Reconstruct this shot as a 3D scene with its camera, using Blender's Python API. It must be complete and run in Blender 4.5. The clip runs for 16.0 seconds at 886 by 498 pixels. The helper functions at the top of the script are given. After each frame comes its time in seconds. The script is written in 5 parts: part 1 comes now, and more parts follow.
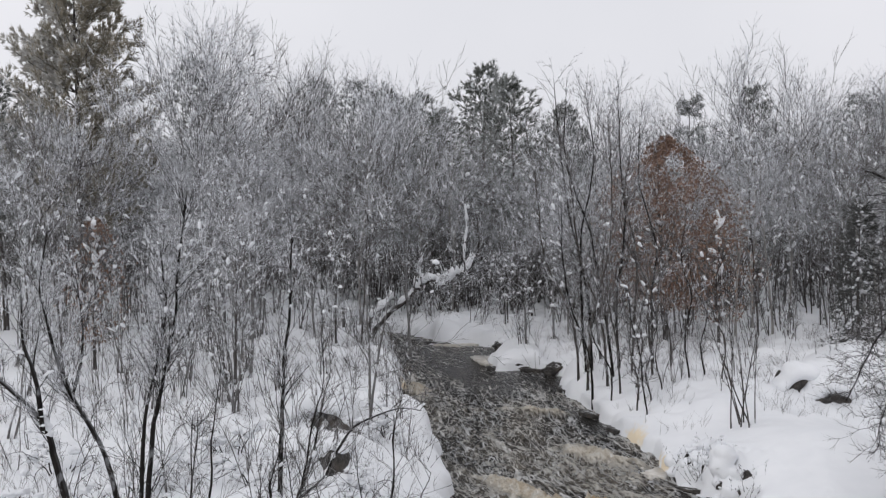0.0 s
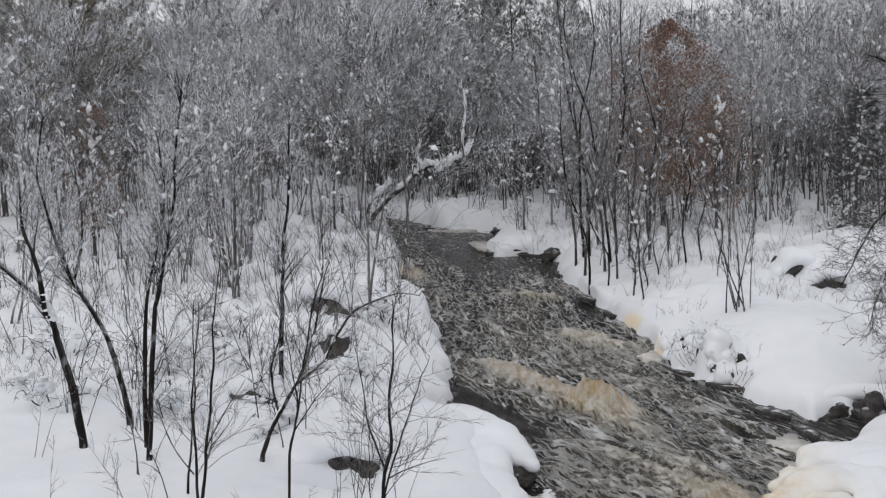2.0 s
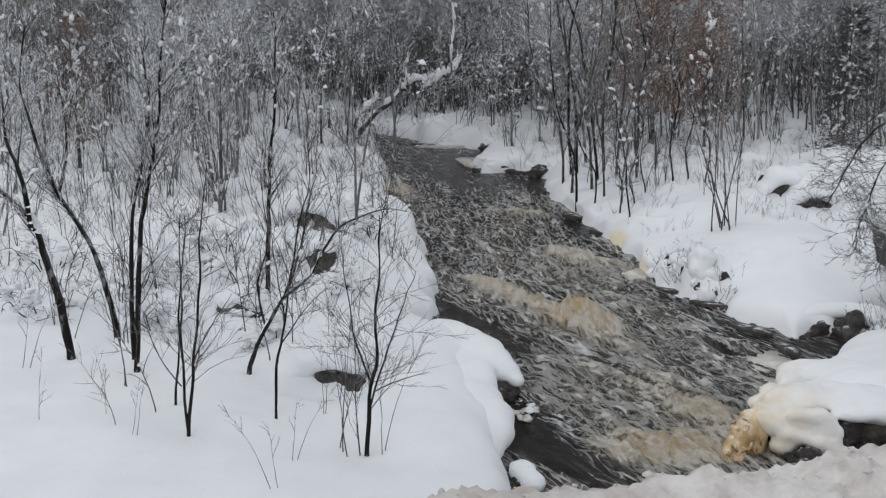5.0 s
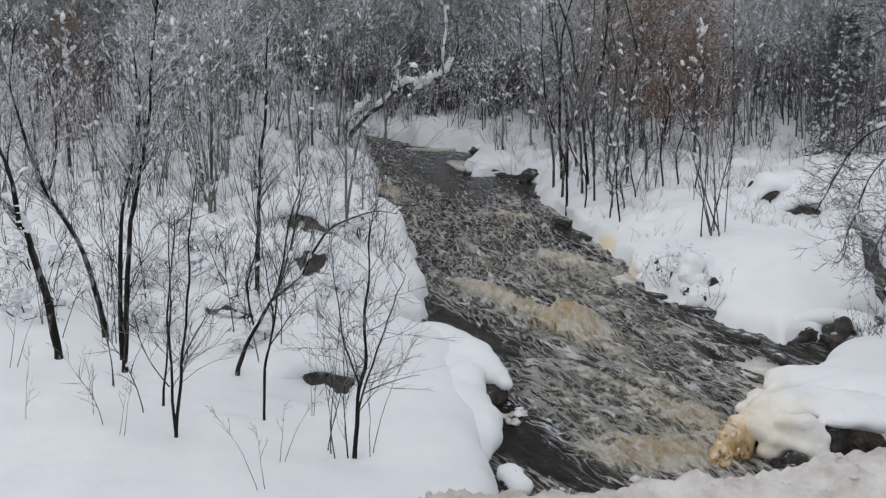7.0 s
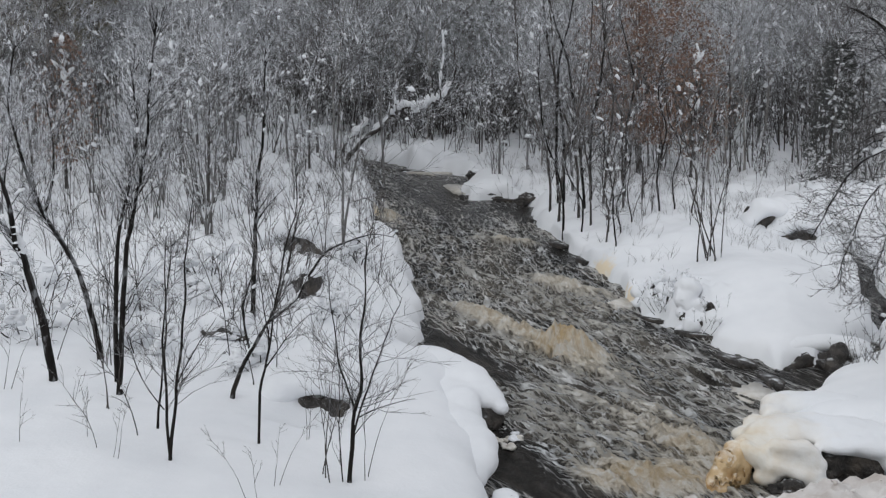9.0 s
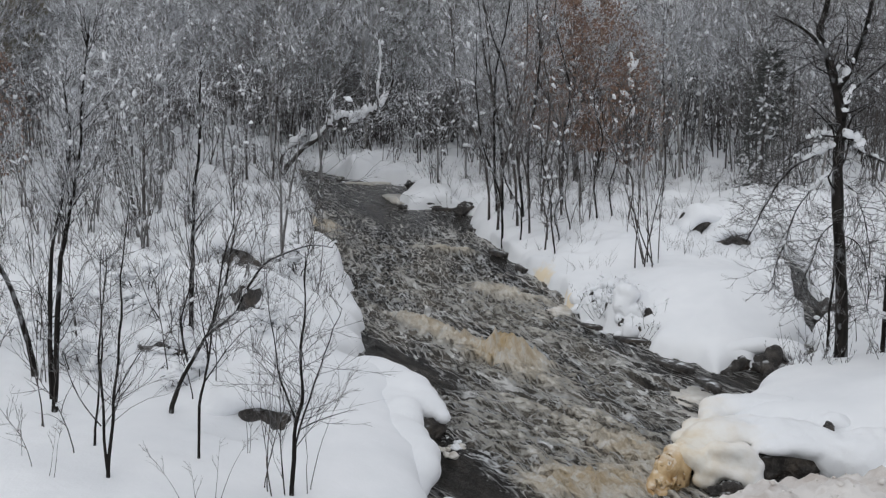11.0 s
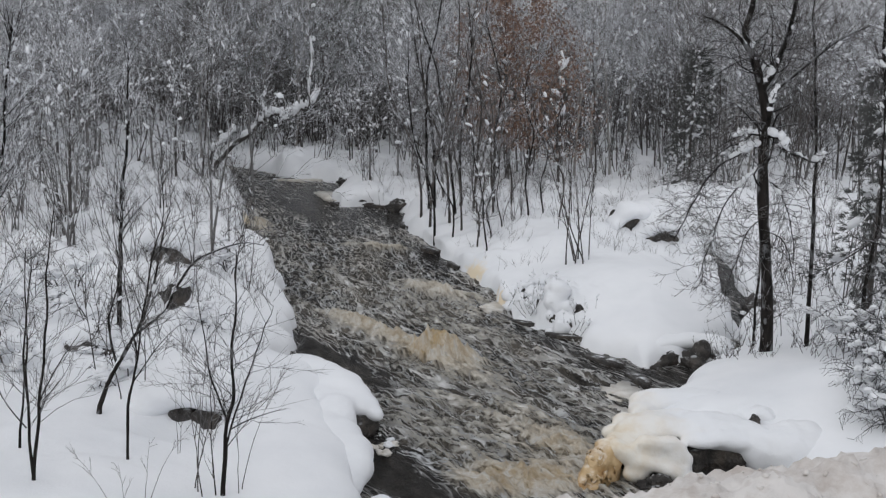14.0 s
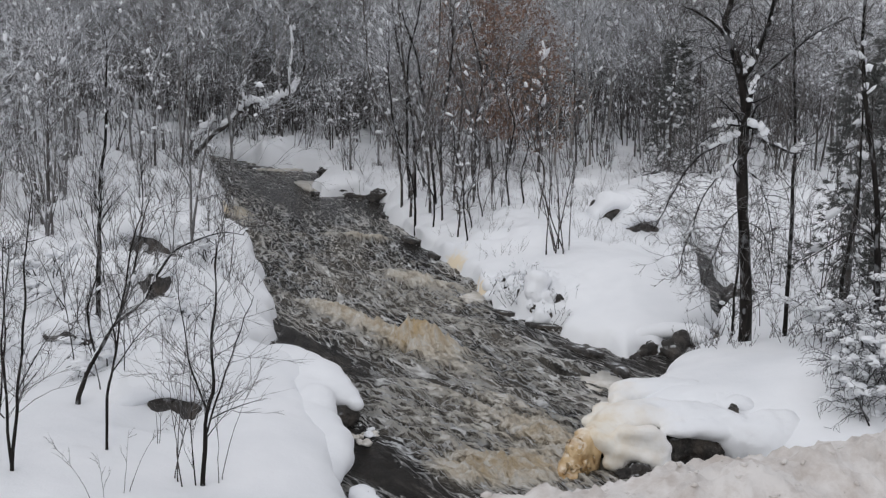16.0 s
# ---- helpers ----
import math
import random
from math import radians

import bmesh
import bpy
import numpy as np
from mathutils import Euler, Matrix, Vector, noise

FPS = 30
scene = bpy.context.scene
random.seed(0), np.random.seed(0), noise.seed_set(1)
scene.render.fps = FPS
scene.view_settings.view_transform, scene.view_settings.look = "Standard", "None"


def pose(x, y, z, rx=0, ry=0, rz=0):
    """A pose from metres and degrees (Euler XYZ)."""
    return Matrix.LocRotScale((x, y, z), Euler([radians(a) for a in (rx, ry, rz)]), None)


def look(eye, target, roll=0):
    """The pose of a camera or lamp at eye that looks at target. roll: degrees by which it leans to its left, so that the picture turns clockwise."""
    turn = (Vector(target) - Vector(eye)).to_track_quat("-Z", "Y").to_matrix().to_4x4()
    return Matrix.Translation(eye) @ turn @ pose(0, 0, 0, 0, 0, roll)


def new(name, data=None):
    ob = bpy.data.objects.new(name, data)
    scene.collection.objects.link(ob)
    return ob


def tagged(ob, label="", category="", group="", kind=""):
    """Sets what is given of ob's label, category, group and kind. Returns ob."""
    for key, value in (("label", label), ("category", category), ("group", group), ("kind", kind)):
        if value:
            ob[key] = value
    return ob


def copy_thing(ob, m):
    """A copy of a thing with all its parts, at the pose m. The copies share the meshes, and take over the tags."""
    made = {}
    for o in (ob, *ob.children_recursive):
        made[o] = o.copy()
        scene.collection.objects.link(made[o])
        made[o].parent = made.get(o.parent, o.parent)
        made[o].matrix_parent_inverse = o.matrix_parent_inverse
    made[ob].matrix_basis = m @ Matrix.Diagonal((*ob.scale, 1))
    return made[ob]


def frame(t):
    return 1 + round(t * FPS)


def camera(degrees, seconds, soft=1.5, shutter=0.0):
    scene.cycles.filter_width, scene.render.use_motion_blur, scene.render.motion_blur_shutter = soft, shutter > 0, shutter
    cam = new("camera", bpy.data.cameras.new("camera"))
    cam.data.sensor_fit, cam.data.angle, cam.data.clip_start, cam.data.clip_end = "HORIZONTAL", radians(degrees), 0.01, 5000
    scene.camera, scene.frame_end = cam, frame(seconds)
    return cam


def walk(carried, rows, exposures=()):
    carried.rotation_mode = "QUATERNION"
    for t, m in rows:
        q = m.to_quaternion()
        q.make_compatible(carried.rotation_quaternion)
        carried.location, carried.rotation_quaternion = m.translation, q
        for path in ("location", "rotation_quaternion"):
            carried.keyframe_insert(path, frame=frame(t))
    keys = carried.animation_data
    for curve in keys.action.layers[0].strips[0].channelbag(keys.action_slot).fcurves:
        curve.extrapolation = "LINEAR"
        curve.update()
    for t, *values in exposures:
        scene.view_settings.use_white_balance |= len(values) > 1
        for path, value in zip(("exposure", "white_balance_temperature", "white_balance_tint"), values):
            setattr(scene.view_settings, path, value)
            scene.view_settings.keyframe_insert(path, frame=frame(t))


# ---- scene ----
EYE = Vector((0.0, 0.0, 6.5))
cam = camera(43.25, 16.0, 1.25)
# seconds, degrees to the right, degrees up, degrees of lean to the left
ROWS = [
    (0.0, 0.00, -1.70, 0.00), (0.5, 0.00, -2.24, -0.03), (1.0, 0.03, -3.94, -0.06), (1.5, 0.05, -6.05, -0.08), (2.0, 0.08, -7.54, -0.03),
    (2.5, 0.12, -8.63, 0.23), (3.0, 0.16, -9.63, 0.48), (3.5, 0.18, -10.52, 0.57), (4.0, 0.29, -11.23, 0.55), (4.5, 0.54, -11.65, 0.60),
    (5.0, 0.79, -11.84, 0.63), (7.5, 1.39, -11.54, 1.49), (8.0, 1.38, -11.17, 1.66), (8.5, 1.36, -10.80, 1.63), (9.0, 1.47, -10.47, 1.63),
    (11.5, 5.36, -9.87, 1.40), (12.0, 5.93, -9.84, 1.51), (12.5, 6.61, -9.79, 1.61), (13.0, 7.22, -9.75, 1.70), (13.5, 7.72, -9.76, 1.81),
    (14.0, 8.12, -9.95, 1.84), (14.5, 8.43, -10.17, 1.88), (15.0, 8.74, -10.33, 1.94), (15.5, 9.01, -10.39, 1.98), (16.0, 9.15, -10.43, 2.08),
]


def aim(yaw, pitch):
    a, b = radians(yaw), radians(pitch)
    return Vector((math.sin(a) * math.cos(b), math.cos(a) * math.cos(b), math.sin(b)))


walk(cam, [(t, look(EYE, EYE + aim(yaw, pitch), roll)) for t, yaw, pitch, roll in ROWS],
     [(0.0, 0.12, 6480, 10), (2.0, 0.08, 6450, 9), (4.0, 0.03, 6340, 7), (9.0, 0.03, 6340, 7), (12.0, 0.02, 6370, 7), (16.0, 0.04, 6400, 9)])

# ---- light: an even overcast winter sky ----
world = bpy.data.worlds.new("overcast")
scene.world = world
world.use_nodes = True
wt = world.node_tree
wt.nodes.clear()
sky = wt.nodes.new("ShaderNodeTexSky")
sky.sky_type = 'NISHITA'
sky.sun_disc = False
sky.sun_elevation, sky.sun_rotation = radians(32), radians(-70)
sky.dust_density = 4.0
grey = wt.nodes.new("ShaderNodeHueSaturation")
grey.inputs["Saturation"].default_value = 0.12
grey.inputs["Value"].default_value = 0.10
wt.links.new(sky.outputs[0], grey.inputs["Color"])
coord = wt.nodes.new("ShaderNodeTexCoord")
cloud = wt.nodes.new("ShaderNodeTexNoise")
cloud.inputs["Scale"].default_value = 2.2
cloud.inputs["Detail"].default_value = 5
wt.links.new(coord.outputs["Generated"], cloud.inputs["Vector"])
ramp = wt.nodes.new("ShaderNodeValToRGB")
ramp.color_ramp.elements[0].position, ramp.color_ramp.elements[0].color = 0.25, (0.66, 0.668, 0.712, 1)
ramp.color_ramp.elements[1].position, ramp.color_ramp.elements[1].color = 0.75, (0.782, 0.778, 0.818, 1)
wt.links.new(cloud.outputs[0], ramp.inputs[0])
both = wt.nodes.new("ShaderNodeMix")
both.data_type = 'RGBA'
both.inputs[0].default_value = 0.86
wt.links.new(grey.outputs[0], both.inputs[6])
wt.links.new(ramp.outputs[0], both.inputs[7])
bg = wt.nodes.new("ShaderNodeBackground")
bg.inputs["Strength"].default_value = 1.08
out = wt.nodes.new("ShaderNodeOutputWorld")
wt.links.new(both.outputs[2], bg.inputs[0])
wt.links.new(bg.outputs[0], out.inputs[0])
sun = new("sun", bpy.data.lights.new("sun", 'SUN'))
sun.data.energy, sun.data.angle, sun.data.color = 0.5, radians(40), (1.0, 0.97, 0.93)
sun.matrix_world = look((-14, -4, 20), (0, 25, 0))


# ---- materials ----
class Nodes:
    """Short hand for building one node material."""

    def __init__(self, name, rough=0.7, **sockets):
        self.mat = bpy.data.materials.new(name)
        self.mat.use_nodes = True
        self.t = self.mat.node_tree
        self.bsdf = self.t.nodes["Principled BSDF"]
        self.bsdf.inputs["Roughness"].default_value = rough

    def n(self, kind, **values):
        node = self.t.nodes.new("ShaderNode" + kind)
        for k, v in values.items():
            node.inputs[k.replace("_", " ")].default_value = v
        return node

    def link(self, a, b):
        self.t.links.new(a, b)

    def noise(self, scale, detail=4.0, source="Object", stretch=None, rough=0.55):
        c = self.n("TexCoord")
        node = self.n("TexNoise", Scale=scale, Detail=detail, Roughness=rough)
        if stretch:
            m = self.n("Mapping", Scale=stretch)
            self.link(c.outputs[source], m.inputs[0])
            self.link(m.outputs[0], node.inputs[0])
        else:
            self.link(c.outputs[source], node.inputs[0])
        return node.outputs[0]

    def ramp(self, fac, *stops):
        r = self.n("ValToRGB")
        el = r.color_ramp.elements
        while len(el) < len(stops):
            el.new(0.5)
        for e, (p, c) in zip(el, stops):
            e.position = p
            e.color = (*c, 1) if len(c) == 3 else c
        self.link(fac, r.inputs[0])
        return r.outputs[0]

    def math(self, op, a, b=None, clamp=False):
        m = self.n("Math")
        m.operation, m.use_clamp = op, clamp
        for i, v in enumerate((a, b)):
            if v is None:
                continue
            if isinstance(v, (int, float)):
                m.inputs[i].default_value = v
            else:
                self.link(v, m.inputs[i])
        return m.outputs[0]

    def mix(self, fac, a, b):
        m = self.n("Mix")
        m.data_type = 'RGBA'
        for i, v in ((0, fac), (6, a), (7, b)):
            if isinstance(v, (int, float)):
                m.inputs[i].default_value = v
            elif isinstance(v, tuple):
                m.inputs[i].default_value = (*v, 1)
            else:
                self.link(v, m.inputs[i])
        return m.outputs[2]

    def rand(self):
        return self.n("ObjectInfo").outputs["Random"]

    def up(self, low, high):
        """How far the surface faces up, from 0 to 1 between two values of the normal's z."""
        g = self.n("NewGeometry")
        s = self.n("SeparateXYZ")
        self.link(g.outputs["Normal"], s.inputs[0])
        r = self.n("MapRange")
        r.inputs[1].default_value, r.inputs[2].default_value = low, high
        self.link(s.outputs[2], r.inputs[0])
        return r.outputs[0]

    def colour(self, c):
        if isinstance(c, tuple):
            self.bsdf.inputs["Base Color"].default_value = (*c, 1)
        else:
            self.link(c, self.bsdf.inputs["Base Color"])

    def bump(self, height, strength=0.3, distance=0.02):
        b = self.n("Bump", Strength=strength, Distance=distance)
        self.link(height, b.inputs["Height"])
        self.link(b.outputs[0], self.bsdf.inputs["Normal"])


def snow_material(name, base=(0.84, 0.85, 0.87), shade=(0.76, 0.775, 0.80), dirt=None):
    m = Nodes(name, 0.75)
    big = m.noise(0.7, 3)
    c = m.ramp(big, (0.3, shade), (0.7, base))
    if dirt:
        grain = m.ramp(m.noise(5.0, 8, rough=0.7), (0.42, (0, 0, 0)), (0.72, (1, 1, 1)))
        c = m.mix(grain, c, dirt)
    m.colour(c)
    fine = m.noise(28.0, 6)
    soft = m.noise(3.0, 3)
    m.bump(m.math('ADD', m.math('MULTIPLY', fine, 0.25), soft), 0.35, 0.05)
    m.bsdf.inputs["Specular IOR Level"].default_value = 0.2
    return m.mat


def bark_material(name, dark, light, frost=0.0, low=0.35, high=0.95, snow=(0.74, 0.76, 0.79), plaster=0.0, sharp=False):
    m = Nodes(name, 0.9)
    c = m.ramp(m.noise(9.0, 6, stretch=(1, 1, 0.25)), (0.32, dark), (0.7, light))
    c = m.mix(m.math('MULTIPLY', m.rand(), 0.45), c, tuple(0.6 * v for v in dark))
    if frost:
        patch = m.ramp(m.noise(7.0, 4), (0.40, (0.22, 0.22, 0.22)), (0.52, (1, 1, 1))) if sharp else m.ramp(m.noise(6.0, 4), (0.35, (0.25, 0.25, 0.25)), (0.6, (1, 1, 1)))
        f = m.math('MULTIPLY', m.math('MULTIPLY', m.up(low, high), patch), frost)
        c = m.mix(f, c, snow)
    if plaster:
        blown = m.ramp(m.noise(5.5, 6, stretch=(1, 1, 0.55)), (0.57, (0, 0, 0)), (0.64, (1, 1, 1)))
        c = m.mix(m.math('MULTIPLY', blown, plaster), c, snow)
    m.colour(c)
    m.bump(m.noise(30.0, 6, stretch=(1, 1, 0.2)), 0.6, 0.01)
    m.bsdf.inputs["Specular IOR Level"].default_value = 0.15
    return m.mat


SNOW = snow_material("snow")
DIRTY_SNOW = snow_material("ploughed_snow", (0.70, 0.675, 0.655), (0.58, 0.55, 0.525), (0.40, 0.345, 0.305))
BARK = bark_material("dark_bark", (0.040, 0.036, 0.034), (0.125, 0.112, 0.104), 0.5, 0.2, 1.0, plaster=0.5)
BARK_BLACK = bark_material("black_bark", (0.008, 0.007, 0.0065), (0.036, 0.031, 0.028), 0.5, 0.2, 0.95, plaster=0.2)
BARK_GREY = bark_material("grey_bark", (0.08, 0.075, 0.072), (0.22, 0.21, 0.205), 0.65, -0.1, 0.8, plaster=0.75)
BARK_PALE = bark_material("pale_birch_bark", (0.22, 0.21, 0.20), (0.52, 0.50, 0.48), 0.5, 0.0, 0.9)
TWIG = bark_material("frosted_twigs", (0.050, 0.044, 0.043), (0.15, 0.135, 0.132), 1.0, -0.38, 0.17, (0.80, 0.82, 0.86), sharp=True)
TWIG_WHITE = bark_material("rime_covered_twigs", (0.06, 0.056, 0.056), (0.19, 0.18, 0.18), 1.0, -0.35, 0.2, (0.82, 0.84, 0.875), sharp=True)
TWIG_BARE = bark_material("bare_twigs", (0.055, 0.048, 0.045), (0.15, 0.132, 0.122), 0.5, 0.0, 0.9)


def needle_material(name="pine_needles", a=(0.045, 0.053, 0.042), b=(0.115, 0.122, 0.100), frost=0.7):
    m = Nodes(name, 0.7)
    c = m.ramp(m.noise(3.0, 4), (0.3, a), (0.7, b))
    c = m.mix(m.math('MULTIPLY', m.up(-0.4, 0.8), frost), c, (0.68, 0.70, 0.72))
    m.colour(c)
    return m.mat


def leaf_material():
    m = Nodes("dead_brown_leaves", 0.8)
    g = m.n("NewGeometry").outputs["Random Per Island"]
    c = m.ramp(g, (0.0, (0.13, 0.078, 0.058)), (0.6, (0.24, 0.145, 0.105)), (1.0, (0.36, 0.26, 0.20)))
    m.colour(c)
    return m.mat


def rock_material():
    m = Nodes("wet_dark_rock", 0.55)
    c = m.ramp(m.noise(4.0, 8), (0.3, (0.010, 0.009, 0.009)), (0.5, (0.030, 0.026, 0.023)), (0.75, (0.10, 0.088, 0.077)))
    c = m.mix(m.ramp(m.noise(22.0, 6, rough=0.7), (0.52, (0, 0, 0)), (0.66, (0.5, 0.5, 0.5))), c, (0.15, 0.135, 0.12))
    c = m.mix(m.ramp(m.noise(2.0, 5), (0.55, (0, 0, 0)), (0.75, (0.5, 0.5, 0.5))), c, (0.085, 0.058, 0.034))
    f = m.math('MULTIPLY', m.up(0.7, 0.95), m.ramp(m.noise(5.0, 5), (0.50, (0, 0, 0)), (0.60, (1, 1, 1))))
    c = m.mix(f, c, (0.74, 0.76, 0.78))
    m.colour(c)
    m.bump(m.noise(11.0, 10), 1.0, 0.08)
    return m.mat


def ice_material(name, a, b, crust=None):
    m = Nodes(name, 0.35)
    c = m.ramp(m.noise(4.0, 6), (0.3, a), (0.7, b))
    if crust:
        c = m.mix(m.math('MULTIPLY', m.up(0.55, 1.0), m.ramp(m.noise(7.0, 5), (0.35, (0.25, 0.25, 0.25)), (0.6, (1, 1, 1)))), c, crust)
    m.colour(c)
    m.bump(m.noise(12.0, 6), 0.5, 0.03)
    return m.mat


def water_material():
    m = Nodes("rapid_brown_water", 0.12)
    uv = m.n("UVMap")
    uv.uv_map = "flow"

    def attribute(name):
        a = m.n("Attribute")
        a.attribute_name = name
        return a.outputs["Fac"]

    def streak(sx, sy, scale, detail, distort, rough=0.6):
        mp = m.n("Mapping", Scale=(sx, sy, 1))
        m.link(uv.outputs[0], mp.inputs[0])
        t = m.n("TexNoise", Scale=scale, Detail=detail, Distortion=distort, Roughness=rough)
        m.link(mp.outputs[0], t.inputs[0])
        return t.outputs[0]

    def span(v, low, high):
        r = m.n("MapRange")
        r.interpolation_type = 'SMOOTHSTEP'
        r.inputs[1].default_value, r.inputs[2].default_value = low, high
        m.link(v, r.inputs[0])
        return r.outputs[0]

    def total(*terms):
        res = None
        for v, k in terms:
            w = m.math('MULTIPLY', v, k)
            res = w if res is None else m.math('ADD', res, w)
        return res

    foam, crest, amber = attribute("foam"), attribute("crest"), attribute("amber")
    broad = streak(1.0, 0.25, 0.9, 4, 0.4)
    mid = streak(1.0, 0.20, 3.6, 7, 0.7, 0.70)
    fine = streak(1.0, 0.24, 12.0, 8, 0.6, 0.72)

    def threads(scale, sy, warp, width):
        """Torn lines of foam drawn out along the current."""
        t = m.math('ABSOLUTE', m.math('SUBTRACT', streak(1.0, sy, scale, 2.5, warp, 0.5), 0.5))
        return m.math('SUBTRACT', 1.0, span(t, 0.0, width))

    coarse, small = threads(2.6, 0.17, 0.9, 0.030), threads(6.5, 0.20, 0.9, 0.050)
    stir = m.math('ADD', foam, 0.55)
    body = m.ramp(total((mid, 0.65), (fine, 0.35)), (0.38, (0.005, 0.0045, 0.004)), (0.52, (0.030, 0.027, 0.024)), (0.66, (0.12, 0.109, 0.096)))
    aired = m.math('MULTIPLY', span(total((mid, 0.6), (broad, 0.5), (foam, 0.5), (fine, 0.3)), 0.58, 0.92), 0.7)
    c = m.mix(aired, body, (0.24, 0.213, 0.176))
    sign = total((crest, 0.55), (mid, 0.42), (fine, 0.42), (coarse, 0.30), (small, 0.26), (stir, 0.46), (broad, 0.15))
    lines = m.math('MULTIPLY', m.math('MAXIMUM', coarse, m.math('MULTIPLY', small, 0.7)), span(total((stir, 1.0), (broad, 0.8), (mid, 0.8), (fine, 0.5)), 1.05, 1.6))
    white = m.math('MULTIPLY', m.math('MAXIMUM', span(sign, 1.18, 1.34), lines), 0.97)
    c = m.mix(white, c, m.ramp(broad, (0.35, (0.76, 0.775, 0.79)), (0.65, (0.78, 0.755, 0.71))))
    curd = streak(1.0, 0.5, 5.0, 8, 0.9, 0.72)
    froth = span(total((foam, 1.0), (curd, 1.9), (fine, 1.0), (crest, 0.35)), 1.66, 2.02)
    cream = m.ramp(total((curd, 0.7), (fine, 0.3)), (0.34, (0.33, 0.275, 0.205)), (0.44, (0.60, 0.53, 0.425)), (0.52, (0.78, 0.735, 0.65)), (0.60, (0.85, 0.83, 0.79)))
    cream = m.mix(m.math('MULTIPLY', amber, m.ramp(curd, (0.42, (1, 1, 1)), (0.60, (0.25, 0.25, 0.25))), True), cream, (0.66, 0.48, 0.25))
    c = m.mix(m.math('MULTIPLY', froth, 0.92), c, cream)
    m.colour(c)
    lit = m.math('ADD', white, froth, True)
    m.link(m.ramp(lit, (0.0, (0.17, 0.17, 0.17)), (0.5, (0.7, 0.7, 0.7))), m.bsdf.inputs["Roughness"])
    m.bsdf.inputs["Specular IOR Level"].default_value = 0.26
    curds = m.math('MULTIPLY', m.math('ADD', curd, streak(1.0, 1.0, 20.0, 6, 0.3, 0.6)), froth)
    m.bump(total((fine, 0.8), (mid, 1.0), (lit, 0.3), (curds, 0.7)), 1.0, 0.14)
    return m.mat


NEEDLES, LEAVES, ROCK, WATER = needle_material(), leaf_material(), rock_material(), water_material()


def spray_snow():
    """White snow, stained cream by river spray towards the rapids."""
    m = Nodes("spray_stained_snow", 0.7)
    g = m.n("NewGeometry")
    p = m.n("SeparateXYZ")
    m.link(g.outputs["Position"], p.inputs[0])
    r = m.n("MapRange")
    r.inputs[1].default_value, r.inputs[2].default_value = 6.5, 5.3
    m.link(m.math('ADD', p.outputs[0], m.math('MULTIPLY', m.math('SUBTRACT', m.noise(1.6, 4), 0.5), 1.2)), r.inputs[0])
    white = m.ramp(m.noise(0.7, 3), (0.3, (0.76, 0.775, 0.80)), (0.7, (0.84, 0.85, 0.87)))
    cream = m.ramp(m.noise(3.5, 6), (0.3, (0.70, 0.60, 0.45)), (0.6, (0.80, 0.76, 0.68)))
    m.colour(m.mix(r.outputs[0], white, cream))
    m.bump(m.math('ADD', m.math('MULTIPLY', m.noise(28.0, 6), 0.3), m.noise(5.0, 4)), 0.4, 0.05)
    return m.mat


SPRAY_SNOW = spray_snow()


def bank_snow():
    """White snow, stained amber where spray freezes onto the foot of the bank."""
    m = Nodes("bank_snow", 0.75)
    c = m.ramp(m.noise(0.7, 3), (0.3, (0.76, 0.775, 0.80)), (0.7, (0.84, 0.85, 0.87)))
    g = m.n("NewGeometry")
    ragged = m.math('MULTIPLY', m.math('SUBTRACT', m.noise(4.0, 5), 0.5), 0.9)
    for place_of, size in (((5.0, 29.5, 0.55), 0.62), ((5.4, 26.7, 0.45), 0.42), ((5.3, 27.4, 0.45), 0.35), ((-1.2, 36.6, 0.9), 0.4)):
        away = m.n("VectorMath")
        away.operation = 'DISTANCE'
        m.link(g.outputs["Position"], away.inputs[0])
        away.inputs[1].default_value = place_of
        r = m.n("MapRange")
        r.interpolation_type = 'SMOOTHSTEP'
        r.inputs[1].default_value, r.inputs[2].default_value = size, size * 0.35
        m.link(m.math('ADD', away.outputs["Value"], ragged), r.inputs[0])
        c = m.mix(m.math('MULTIPLY', r.outputs[0], 0.7), c, (0.78, 0.62, 0.37))
    m.colour(c)
    m.bump(m.math('ADD', m.math('MULTIPLY', m.noise(28.0, 6), 0.25), m.noise(3.0, 3)), 0.35, 0.05)
    m.bsdf.inputs["Specular IOR Level"].default_value = 0.2
    return m.mat


BANK_SNOW = bank_snow()
DARK_NEEDLES = needle_material("dark_needles", (0.012, 0.013, 0.010), (0.036, 0.038, 0.031), 0.12)
# lighter brown-green copy of the needles, with a sunlit look in its colour
SUNLIT_NEEDLES = needle_material("sunlit_brown_needles", (0.17, 0.148, 0.105), (0.36, 0.315, 0.235), 0.8)
ICE = ice_material("grey_shelf_ice", (0.50, 0.46, 0.40), (0.72, 0.70, 0.66))
TAN_ICE = ice_material("tannin_stained_ice", (0.38, 0.225, 0.085), (0.70, 0.53, 0.31), (0.80, 0.74, 0.64))


# ---- building helpers ----
def mesh_of(name, verts, faces, mat, smooth=True):
    me = bpy.data.meshes.new(name)
    me.from_pydata(verts, [], faces)
    me.materials.append(mat)
    if smooth:
        me.polygons.foreach_set("use_smooth", [True] * len(me.polygons))
    me.update()
    return me


def part(name, me, parent, label=""):
    ob = new(name, me)
    ob.parent = parent
    return tagged(ob, label) if label else ob


